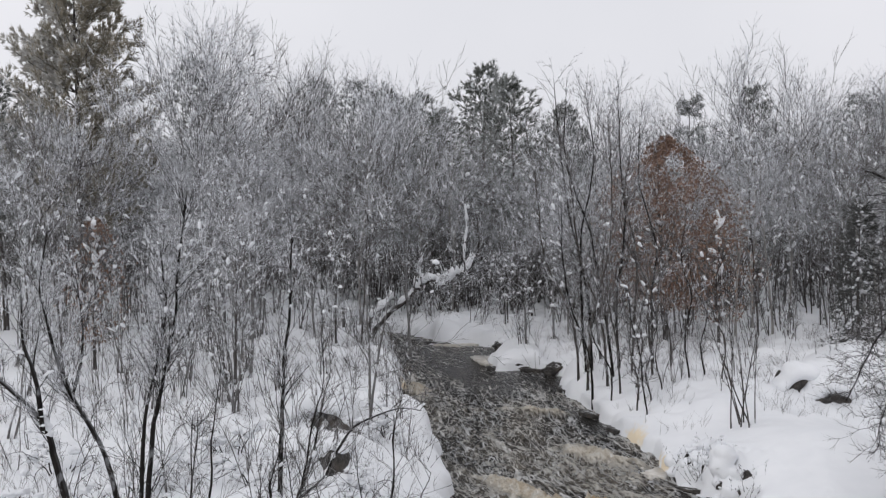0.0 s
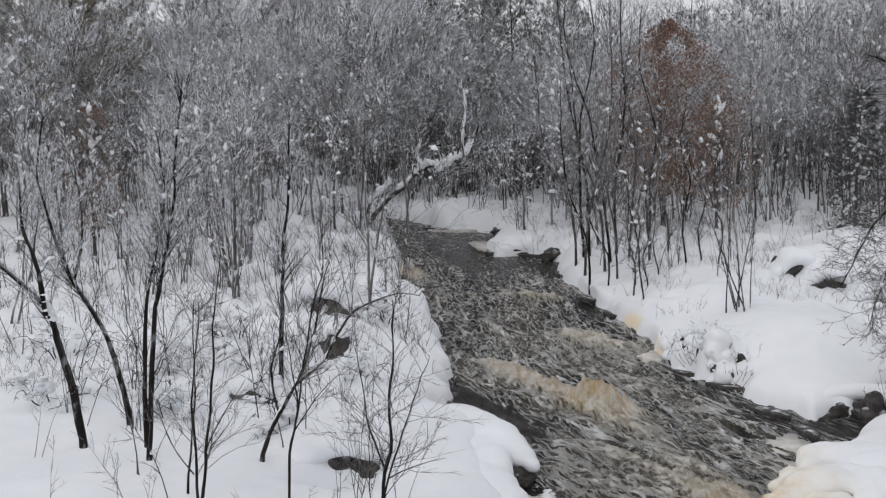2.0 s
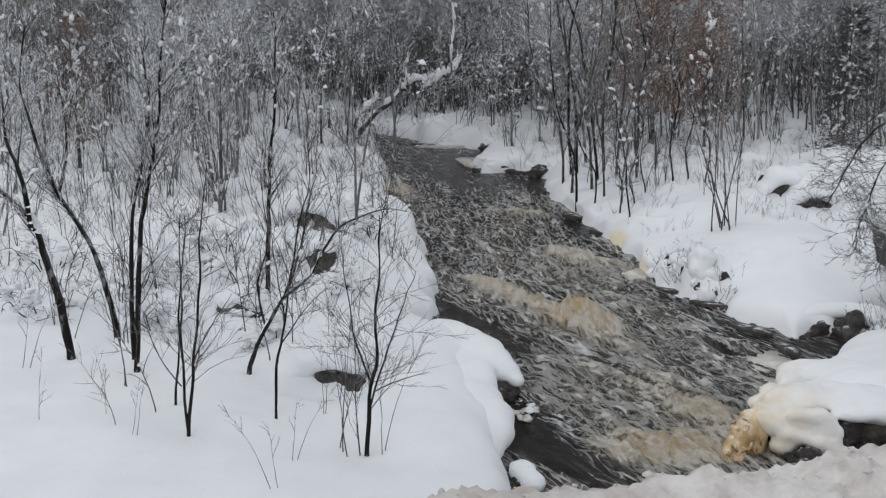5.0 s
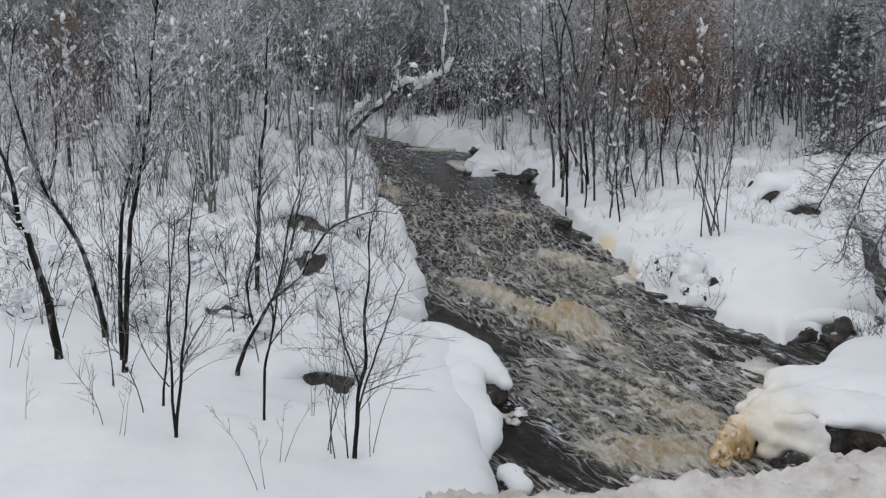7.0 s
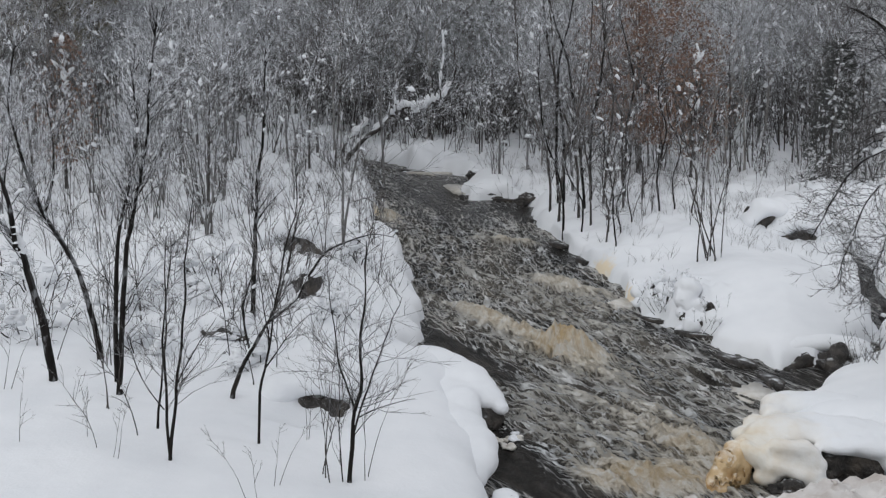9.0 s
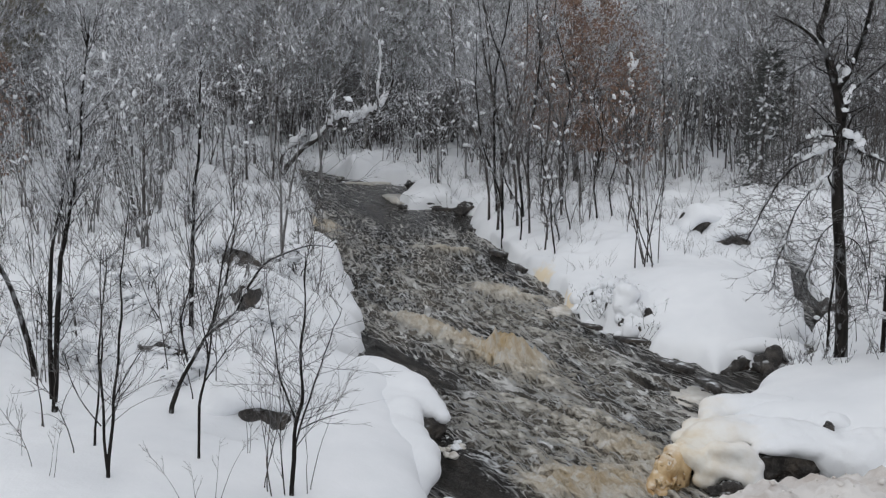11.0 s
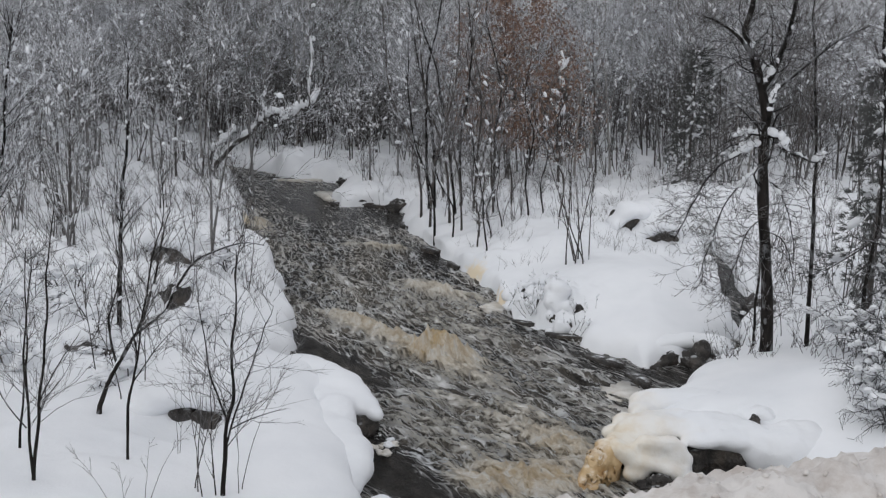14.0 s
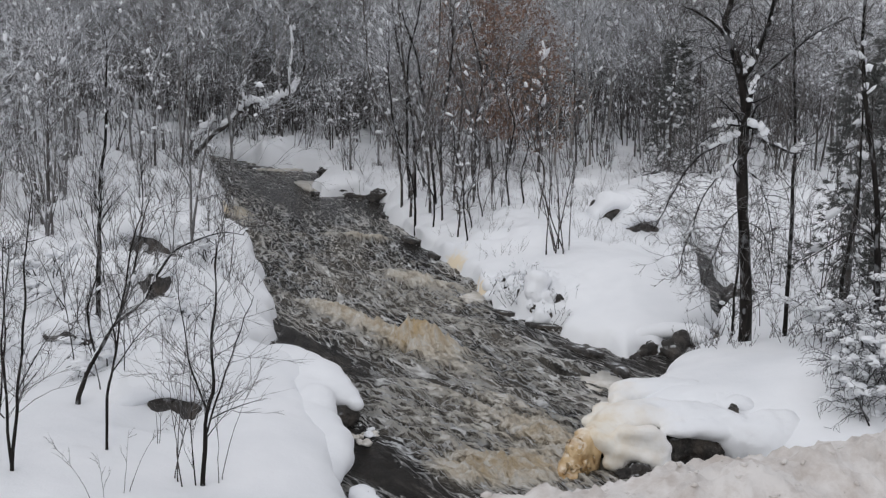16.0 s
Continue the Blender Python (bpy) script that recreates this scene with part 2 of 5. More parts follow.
class Build:
    """Collects tubes, cones and lumps into one mesh."""

    def __init__(self):
        self.v, self.f, self.marks, self.slot = [], [], [], 0

    def tube(self, pts, radii, n=5, lift=0.0):
        start = len(self.v)
        last = len(pts) - 1
        for i, p in enumerate(pts):
            d = (pts[min(i + 1, last)] - pts[max(i - 1, 0)])
            d = d.normalized() if d.length > 1e-9 else Vector((0, 0, 1))
            side = d.cross(Vector((0.31, 0.95, 0.07)))
            if side.length < 1e-3:
                side = d.cross(Vector((1, 0, 0)))
            side.normalize()
            other = d.cross(side)
            for k in range(n):
                a = 2 * math.pi * k / n
                self.v.append(p + (side * math.cos(a) + other * math.sin(a)) * radii[i] + Vector((0, 0, lift)))
        for i in range(last):
            for k in range(n):
                a, b = start + i * n + k, start + i * n + (k + 1) % n
                self.f.append((a, b, b + n, a + n))
        if n > 4:
            self.f.append(tuple(start + last * n + k for k in range(n)))
            self.f.append(tuple(start + k for k in reversed(range(n))))
        self.mark()

    def cone(self, p, q, r):
        d = q - p
        side = d.cross(Vector((0.31, 0.17, 0.94)))
        if side.length < 1e-6:
            side = d.cross(Vector((1, 0, 0)))
        side = side.normalized() * r
        other = d.normalized().cross(side)
        s = len(self.v)
        self.v += [p + side, p - side * 0.5 + other * 0.87, p - side * 0.5 - other * 0.87, q]
        self.f += [(s, s + 1, s + 3), (s + 1, s + 2, s + 3), (s + 2, s, s + 3)]
        self.mark()

    def mark(self):
        self.marks += [self.slot] * (len(self.f) - len(self.marks))

    def lump(self, p, sx, sy, sz, rng, rough=0.25, fine=False):
        s = len(self.v)
        vs, fs = ICO3 if fine == 2 else ICO2 if fine else ICO
        off = Vector((rng.uniform(0, 50), rng.uniform(0, 50), rng.uniform(0, 50)))
        for v in vs:
            if fine == 2:
                k = 1 + rough * (noise.noise(v * 1.3 + off) + 0.6 * abs(noise.noise(v * 3 + off)) + 0.4 * abs(noise.noise(v * 7 + off)) + 0.2 * noise.noise(v * 15 + off))
                self.v.append(p + Vector((v.x * sx, v.y * sy, v.z * sz)) * k)
                continue
            k = 1 + rough * (noise.noise(v * 1.4 + off) + (0.4 * noise.noise(v * 3.6 + off) if fine else 0))
            self.v.append(p + Vector((v.x * sx, v.y * sy, v.z * sz)) * k)
        self.f += [tuple(s + i for i in t) for t in fs]

    def clot(self, p, d, k, rng):
        """An uneven clot of snow sagging over a twig."""
        d = Vector((d.x, d.y, d.z * 0.4)).normalized()
        start = len(self.v)
        long, tall = rng.uniform(0.7, 2.1), rng.uniform(0.5, 1.15)
        side = d.cross(Vector((0, 0, 1)))
        side = side.normalized() if side.length > 1e-3 else Vector((1, 0, 0))
        vs, fs = ICO
        skew = rng.uniform(-0.5, 0.5)
        for v in vs:
            g = k * rng.uniform(0.55, 1.15)
            self.v.append(p + d * v.x * long * g + side * v.y * g * 0.8 + Vector((0, 0, (v.z * tall + skew * v.x - 0.25 * v.x * v.x) * g)))
        self.f += [tuple(start + i for i in t) for t in fs]
        self.mark()

    def mesh(self, name, mat, smooth=True):
        mats = mat if isinstance(mat, (list, tuple)) else [mat]
        me = mesh_of(name, self.v, self.f, mats[0], smooth)
        for m in mats[1:]:
            me.materials.append(m)
        if len(mats) > 1:
            self.mark()
            me.polygons.foreach_set("material_index", self.marks)
        return me


def ico(level):
    bm = bmesh.new()
    bmesh.ops.create_icosphere(bm, subdivisions=level, radius=1)
    bm.verts.ensure_lookup_table()
    res = ([v.co.copy() for v in bm.verts], [tuple(v.index for v in f.verts) for f in bm.faces])
    bm.free()
    return res


ICO, ICO2, ICO3 = ico(1), ico(3), ico(4)


# ---- plan of the river ----
LEFT = [(0.6, -12), (0.8, 6), (1.05, 13), (1.1, 14.9), (1.0, 15.6), (1.1, 16.4), (0.95, 17.2), (0.7, 17.9), (0.65, 18.5), (1.0, 19.3), (0.75, 20.4),
        (0.3, 21.1), (0.05, 21.8), (0.02, 23.0), (0.05, 25.4), (-0.12, 26.8), (-0.2, 28.2), (-0.42, 29.5), (-1.0, 30.6), (-1.2, 32.0), (-1.15, 33.6), (-1.45, 35.2), (-1.3, 36.6), (-1.55, 39.0), (-1.95, 42.5), (-2.5, 46.3), (-4.2, 48.2), (-10, 50)]
RIGHT = [(7.6, -12), (7.6, 6), (7.8, 12), (7.8, 14.3), (7.7, 15.5), (7.25, 16.3), (6.6, 16.8), (6.15, 17.2), (6.25, 17.9), (6.7, 18.6), (7.2, 19.3), (7.7, 20.0), (8.2, 20.6), (8.7, 21.2), (8.7, 21.9), (8.1, 22.1), (7.65, 21.9),
         (7.4, 21.7), (7.2, 22.6), (6.5, 23.15), (6.68, 23.95), (6.15, 24.35), (5.78, 24.9), (5.38, 26.2), (5.3, 27.2), (5.35, 28.3), (5.1, 29.6), (4.8, 30.8),
         (4.6, 32.6), (4.32, 34.5), (3.95, 36.3), (4.1, 38.6), (3.45, 39.7), (2.6, 40.0), (1.95, 39.9), (1.75, 41.8), (2.3, 44.2),
         (1.2, 46.0), (0.3, 45.6), (-0.8, 47.6), (-2.0, 49.4), (-4.5, 51.0), (-10, 53)]
SIDE = [(7.9, 21.5), (8.6, 21.9), (9.4, 22.6), (10.2, 23.7), (10.9, 25.0), (11.55, 27.0), (12.05, 28.8), (12.5, 30.6), (12.9, 32.4), (12.4, 34.0), (11.4, 35.2), (9.8, 36.6)]


def spline(pts, n=6):
    p = np.array([pts[0], *pts, pts[-1]], float)
    res = []
    for i in range(1, len(p) - 2):
        for k in range(n):
            t = k / n
            a, b, c, d = p[i - 1], p[i], p[i + 1], p[i + 2]
            res.append(0.5 * (2 * b + (c - a) * t + (2 * a - 5 * b + 4 * c - d) * t * t + (3 * b - a - 3 * c + d) * t ** 3))
    res.append(p[-1])
    return np.array(res)


SHORE_L, SHORE_R, CREEK = spline(LEFT), spline(RIGHT), spline(SIDE)
POLY = np.concatenate([SHORE_L, SHORE_R[::-1]])


def along(x, y, line, closed):
    """Distance of each point to a broken line, and whether it lies inside the closed one."""
    best = np.full(x.shape, 1e9)
    inside = np.zeros(x.shape, bool)
    n = len(line)
    for i in range(n if closed else n - 1):
        (ax, ay), (bx, by) = line[i], line[(i + 1) % n]
        dx, dy = bx - ax, by - ay
        t = np.clip(((x - ax) * dx + (y - ay) * dy) / max(dx * dx + dy * dy, 1e-9), 0, 1)
        best = np.minimum(best, np.hypot(x - ax - t * dx, y - ay - t * dy))
        if closed:
            cross = ((ay > y) != (by > y)) & (x < (bx - ax) * (y - ay) / (by - ay if by != ay else 1e-9) + ax)
            inside ^= cross
    return best, inside


def wet(x, y):
    """Signed distance to the water's edge: below 0 over water."""
    d, inside = along(x, y, POLY, True)
    river = np.where(inside, -d, d)
    c, _ = along(x, y, CREEK, False)
    width = 0.36 + 0.08 * np.sin(y * 1.7) - 0.22 * np.exp(-((y - 23.8) / 0.8) ** 2)
    ragged = np.where((x < 1.0) & (y > 21), 1.9, 1.0) * (0.14 * wavy(x, y, 1.1, 21) + 0.12 * wavy(x, y, 0.42, 22))
    return np.minimum(river, c - width) + ragged * (np.abs(river) < 4)


def water_level(y):
    s = np.clip((np.asarray(y, float) - 17) / 33, 0, 1)
    return 0.65 * s * s * (3 - 2 * s) + 0.65 * s


def wavy(x, y, scale, seed):
    """Smooth sum of sines that stands in for slow noise over the plan."""
    r = np.random.RandomState(seed)
    z = np.zeros(np.shape(x))
    for k in range(7):
        a, f, p = r.uniform(0, 6.28), r.uniform(0.6, 1.9) / scale, r.uniform(0, 6.28)
        z = z + np.sin((x * math.cos(a) + y * math.sin(a)) * f * 2.2 + p)
    return z / 7


# x, y, spread along x, spread along y, height of soft snow mounds
MOUNDS = [(8.7, 25.6, 1.7, 2.3, 0.45), (6.4, 25.2, 0.8, 1.1, 0.20), (6.9, 16.9, 1.0, 0.6, 0.30), (0.6, 18.6, 0.9, 0.9, 0.15),
          (-1.5, 18.0, 0.9, 0.8, 0.55), (-3.0, 27.6, 1.2, 1.0, 0.5), (-2.2, 24.6, 0.8, 0.8, 0.45), (-0.9, 29.0, 0.8, 1.6, 0.35),
          (11.4, 35.4, 1.4, 1.2, 0.7), (13.6, 33.6, 1.5, 1.4, 0.5), (14.2, 37.0, 2.0, 1.6, 0.6), (3.0, 42.2, 1.3, 1.6, 0.05),
          (0.8, 47.6, 2.2, 0.9, 0.3), (-4.6, 22.4, 1.5, 1.2, 0.3), (9.6, 17.2, 1.3, 1.3, 0.35), (-6.5, 26.0, 1.6, 1.6, 0.4), (0.3, 15.5, 0.9, 1.6, 0.2),
          (-1.5, 16.4, 0.8, 0.5, -0.40), (-3.1, 26.6, 0.9, 0.6, -0.55), (-2.3, 23.4, 0.5, 0.5, -0.4),
          (10.3, 30.2, 1.2, 0.8, -0.45), (10.9, 32.4, 1.3, 0.9, 0.45), (9.9, 26.4, 0.9, 1.6, 0.15), (11.0, 28.4, 0.7, 1.3, -0.25), (8.4, 21.6, 0.9, 0.6, -0.3)]
ROAD_TILT = math.atan(0.27)


def land(x, y):
    x, y = np.asarray(x, float), np.asarray(y, float)
    d = wet(x, y)
    w = water_level(y)
    soft = 0.36 + 0.75 * np.exp(-((x - 7.3) / 2.2) ** 2 - ((y - 23.6) / 1.6) ** 2)
    soft = soft + 0.75 / (1 + np.exp(-(x - 3.0) * 4)) * np.clip((y - 28) / 2, 0, 1)
    spit = 1 / (1 + np.exp(-(x - 5.0) * 5)) / (1 + np.exp(-(29.5 - y) * 2.5)) / (1 + np.exp(-(y - 20.5) * 5))
    bank = 0.10 + 0.70 * np.clip(1 - (y - 33) / 20, 0.5, 1) * (1 - np.exp(-np.maximum(d, 0) / soft)) + 0.30 * (1 - np.exp(-np.maximum(d, 0) / 2.5))
    low = 0.12 + 0.20 * (1 - np.exp(-np.maximum(d, 0) / 0.12)) + 0.45 * (1 - np.exp(-np.maximum(d, 0) / 1.3))
    bank = bank + spit * (low - bank)
    rough = np.clip((y - 17) / 10, 0.1, 1) * np.where((x > 5.5) & (x < 11) & (y < 29), 0.2, 1.0)
    bumps = 0.16 * wavy(x, y, 4.0, 3) + rough * (0.16 * wavy(x, y, 1.5, 4) + np.where(x < 0, 0.55, 0.30) * np.maximum(0, wavy(x, y, 0.65, 5)) + 0.08 * wavy(x, y, 0.33, 6))
    z = w + bank + bumps * (1 - np.exp(-np.maximum(d, 0) / 0.8))
    z = z + 0.03 * np.clip(y - 27, 0, 25) * np.clip(-(x + 2.5) / 3, 0, 1) + 0.02 * np.clip(y - 45, 0, 60) + 0.012 * np.clip(np.abs(x) - 12, 0, 60)
    for mx, my, sx, sy, h in MOUNDS:
        z = z + h * np.exp(-((x - mx) / sx) ** 2 - ((y - my) / sy) ** 2) * (1 - np.exp(-np.maximum(d, 0) / 0.3))
    heap = np.exp(-((x - 6.25) / 0.75) ** 2 - ((y - 25.2) / 0.95) ** 2) * np.clip(d / 0.4, 0, 1)
    z = z + heap * (1.0 * np.abs(wavy(x, y, 0.5, 41)) + 0.7 * np.abs(wavy(x, y, 0.24, 42)) - 0.30)
    z = z + (0.75 * np.maximum(0, wavy(x, y, 0.55, 51)) + np.clip((y - 38) / 6, 0, 1) * 0.35 * np.maximum(0, wavy(x, y, 1.2, 52))) * np.exp(-((d - 0.55) / 0.5) ** 2) * np.clip((y - 26.5) / 2, 0, 1) * (d > 0) * np.where((x > 5.5) & (y < 29), 0, 1)
    # embankment that carries the road
    back = y - 0.27 * x
    rise = np.clip((10.0 - back) / 7.0, 0, 1)
    rise = rise * rise * (3 - 2 * rise) * np.clip((d + 0.1) / 1.6, 0, 1)
    z = z + rise * (4.35 - z)
    return np.where(d < 0, np.maximum(w - 0.9, w + 0.10 + d * 2.0), z)


def axis(dense, lo, hi, step, far):
    a = list(np.arange(lo, hi, step))
    g, s = hi, step
    up = []
    while g < far:
        up.append(g)
        s *= 1.10
        g += s
    g, s = lo - step, step
    down = []
    while g > -far:
        down.append(g)
        s *= 1.10
        g -= s
    return np.array(down[::-1] + a + up + [far])


gx, gy = axis(True, -5, 13.5, 0.085, 900), axis(True, 13, 50, 0.09, 900)
X, Y = np.meshgrid(gx, gy)
Z = land(X.ravel(), Y.ravel()).reshape(X.shape)
nx, ny = len(gx), len(gy)


def ground_z(x, y):
    """Height of the snow, read off the ground's own grid."""
    i, j = int(np.clip(np.searchsorted(gx, x) - 1, 0, nx - 2)), int(np.clip(np.searchsorted(gy, y) - 1, 0, ny - 2))
    u, v = (x - gx[i]) / (gx[i + 1] - gx[i]), (y - gy[j]) / (gy[j + 1] - gy[j])
    return float((Z[j, i] * (1 - u) + Z[j, i + 1] * u) * (1 - v) + (Z[j + 1, i] * (1 - u) + Z[j + 1, i + 1] * u) * v)


quads = [(j * nx + i, j * nx + i + 1, (j + 1) * nx + i + 1, (j + 1) * nx + i) for j in range(ny - 1) for i in range(nx - 1)]
# the snow's edge swells out over the water and hangs there
D = wet(X.ravel(), Y.ravel()).reshape(X.shape)
slope_y, slope_x = np.gradient(D, gy, gx)
steep = np.maximum(np.hypot(slope_x, slope_y), 0.3)
swell = 0.20 + 0.16 * wavy(X, Y, 2.2, 31)
for hx, hy, hs, hk in ((2.6, 40.2, 0.8, 0.3), (4.3, 33.0, 1.2, 0.1), ):
    swell = swell + hk * np.exp(-((X - hx) / hs) ** 2 - ((Y - hy) / hs) ** 2)
swell = swell * (1 - 0.75 * np.exp(-((X - 7.5) / 2.2) ** 2 - ((Y - 24.0) / 2.6) ** 2))
swell = np.maximum(swell * np.clip((48 - Y) / 14, 0.3, 1), 0.03) * np.exp(-((D - 0.34) / 0.26) ** 2) * (D > 0)
GX, GY = X - swell * slope_x / steep, Y - swell * slope_y / steep
ground = new("ground", mesh_of("ground", np.column_stack([GX.ravel(), GY.ravel(), Z.ravel()]).tolist(), quads, BANK_SNOW))
tagged(ground, "deep soft white snow over the banks and forest floor", "snow ground", kind="structure")

# ---- water ----
# x, y, spread across, spread along, foam, height of the standing wave, amber tint
RAPIDS = [(1.2, 25.6, 0.30, 0.8, 0.55, 0.10, 0.1), (1.75, 24.6, 0.35, 0.6, 0.70, 0.18, 0.3), (2.35, 23.6, 0.38, 0.6, 0.75, 0.22, 0.4), (3.05, 22.5, 0.50, 0.55, 1.0, 0.36, 1.0), (3.6, 22.3, 0.30, 0.5, 0.50, 0.16, 0.2),
          (2.2, 23.95, 0.14, 0.25, -0.6, -0.14, 0), (2.75, 23.1, 0.12, 0.2, -0.4, -0.1, 0), (3.6, 21.3, 0.6, 0.9, 0.32, 0.05, 0.2),
          (3.5, 28.2, 0.55, 0.8, 0.50, 0.16, 0.1), (4.3, 27.4, 0.5, 0.7, 0.50, 0.16, 0.1), (4.5, 26.0, 0.5, 0.8, 0.22, 0.08, 0.1), (3.2, 26.6, 0.6, 1.0, 0.20, 0.06, 0), (3.6, 25.0, 0.6, 1.0, 0.15, 0.05, 0),
          (2.75, 33.1, 0.40, 0.30, 0.65, 0.18, 0.2), (3.3, 32.8, 0.4, 0.25, 0.40, 0.12, 0.1), (1.4, 33.5, 1.0, 0.2, 0.22, 0.07, 0), (-0.85, 36.4, 0.38, 1.3, 0.70, 0.05, 0.3),
          (4.3, 18.6, 0.7, 1.2, 0.26, 0.08, 0.2), (4.45, 17.3, 0.7, 0.9, 0.45, 0.1, 0.4), (3.9, 16.0, 1.0, 0.7, 0.62, 0.12, 0.7), (3.1, 15.7, 0.5, 0.5, 0.45, 0.1, 0.4),
          (2.9, 19.8, 0.8, 1.6, 0.14, 0.05, 0), (2.6, 18.3, 0.5, 0.9, 0.16, 0.05, 0), (0.9, 29.5, 0.8, 2.0, 0.08, 0.03, 0),
          (1.62, 16.4, 0.46, 1.6, -1.2, -0.04, 0), (2.75, 17.0, 0.5, 1.0, 0.2, 0.05, 0), (4.9, 23.8, 0.7, 1.2, 0.14, 0.04, 0), (4.7, 21.5, 0.8, 1.4, 0.14, 0.04, 0), (1.4, 17.8, 0.4, 0.8, -0.8, 0, 0), (0.75, 22.8, 0.42, 1.0, -1.0, -0.03, 0), (1.5, 21.4, 0.32, 0.8, -0.8, 0, 0), (0.25, 24.2, 0.25, 1.0, -0.7, 0, 0),
          (6.0, 23.3, 0.5, 0.9, -0.30, 0, 0), (6.6, 21.7, 0.5, 0.8, -0.35, 0, 0), (1.0, 41.5, 2.2, 4.0, -0.50, 0, 0), (3.7, 37.5, 0.6, 1.6, -0.55, 0, 0), (4.3, 32.0, 0.35, 1.1, -0.6, -0.04, 0),
          (12, 29, 1.5, 5, -0.6, 0, 0), (8.2, 21.0, 0.9, 1.0, -0.6, 0, 0), (1.2, 37.5, 1.6, 2.2, -0.25, 0, 0)]


def streamline(y):
    """East-west drift of the current, from the bend down to the road."""
    return np.interp(y, [-12, 13, 17, 22, 26, 30, 38, 46, 52], [21.0, 9.0, 7.0, 4.2, 2.7, 2.1, 1.2, -0.6, -4])


wx, wy = np.arange(-10, 14.5, 0.06), np.concatenate([np.arange(-12, 13, 0.4), np.arange(13, 31, 0.05), np.arange(31, 53, 0.09)])
WX, WY = np.meshgrid(wx, wy)
near = wet(WX.ravel(), WY.ravel()).reshape(WX.shape)
foam, wave, amber = np.zeros(WX.shape), np.zeros(WX.shape), np.zeros(WX.shape)
lean = WX - streamline(WY)
for rx, ry, sx, sy, f, h, a in RAPIDS:
    g = np.exp(-((WX - rx + (0.56 if ry < 28 else 0.15) * (WY - ry)) / sx) ** 2 - ((WY - ry) / sy) ** 2)
    foam, wave, amber = foam + f * g, wave + h * g, amber + a * g
index = -np.ones(WX.shape, int)
keep = near < 0.35
index[keep] = np.arange(keep.sum())
WZ = water_level(WY)
pts, crest = [], []
for j, i in zip(*np.nonzero(keep)):
    x, y, f = WX[j, i], WY[j, i], foam[j, i]
    u, v = lean[j, i] * 0.85, y * 1.1
    k = (0.30 if y > 31 else 0.40) + max(-0.32, min(0.75, f * 0.9)) + (0.25 if 17 < y < 24 and f > -0.3 else 0)
    k = max(0.06, 0.15 if x > 7.2 else k)
    a = 1 - abs(noise.noise(Vector((u * 1.5, v * 0.55, 0))))
    b = 1 - abs(noise.noise(Vector((u * 3.4 + 0.5 * a, v * 1.15, 7))))
    c = 1 - abs(noise.noise(Vector((u * 7.0 + 0.6 * b, v * 2.4, 3))))
    e = noise.noise(Vector((u * 13, v * 6, 5)))
    z = 0.12 * (a - 0.7) + 0.13 * (b - 0.7) + 0.075 * (c - 0.7) + 0.02 * e
    if f > 0.15:
        z += min(f, 0.9) * (0.16 * abs(noise.noise(Vector((u * 4.5, v * 3.6, 11)))) + 0.09 * abs(noise.noise(Vector((u * 10, v * 8, 13)))) - 0.05)
    pts.append((x, y, WZ[j, i] + wave[j, i] + k * z * 1.9))
    crest.append(min(1.0, max(0.0, 0.5 + (0.9 * (a - 0.78) + 1.1 * (b - 0.78) + 0.9 * (c - 0.78)) * (0.5 + 0.5 * k))))
faces = []
for j in range(len(wy) - 1):
    for i in range(len(wx) - 1):
        q = (index[j, i], index[j, i + 1], index[j + 1, i + 1], index[j + 1, i])
        if min(q) >= 0:
            faces.append(tuple(int(a) for a in q))
me = mesh_of("water", pts, faces, WATER)
for word, values in (("foam", np.clip(foam[keep], -1, 1.2)), ("crest", np.array(crest)), ("amber", np.clip(amber[keep], 0, 1))):
    me.attributes.new(word, 'FLOAT', 'POINT').data.foreach_set("value", values.astype(np.float32))
uv = me.uv_layers.new(name="flow")
corner = np.zeros(len(me.loops), np.int32)
me.loops.foreach_get("vertex_index", corner)
flat = np.column_stack([lean[keep] * 0.85, WY[keep] * 1.1])
uv.data.foreach_set("uv", flat[corner].astype(np.float32).ravel())
water = new("water", me)
tagged(water, "dark brown rushing river water with cream foam", "river", kind="structure")

# ---- road on the embankment, under the camera ----
deck = Build()
a = ROAD_TILT
ux, uy = Vector((math.cos(a), math.sin(a), 0)), Vector((-math.sin(a), math.cos(a), 0))
edge = Vector((0, 2.95, 0))
corners = [edge + ux * s + uy * w for s, w in ((-60, 0.15), (60, 0.15), (60, -9), (-60, -9))]
deck.v = [c + Vector((0, 0, 4.3)) for c in corners] + [c + Vector((0, 0, 4.78)) for c in corners]
deck.f = [(3, 2, 1, 0), (4, 5, 6, 7), (0, 1, 5, 4), (1, 2, 6, 5), (2, 3, 7, 6), (3, 0, 4, 7)]
tagged(new("road", deck.mesh("road", DIRTY_SNOW, False)), "packed dirty snow on the road deck", "road", kind="structure")

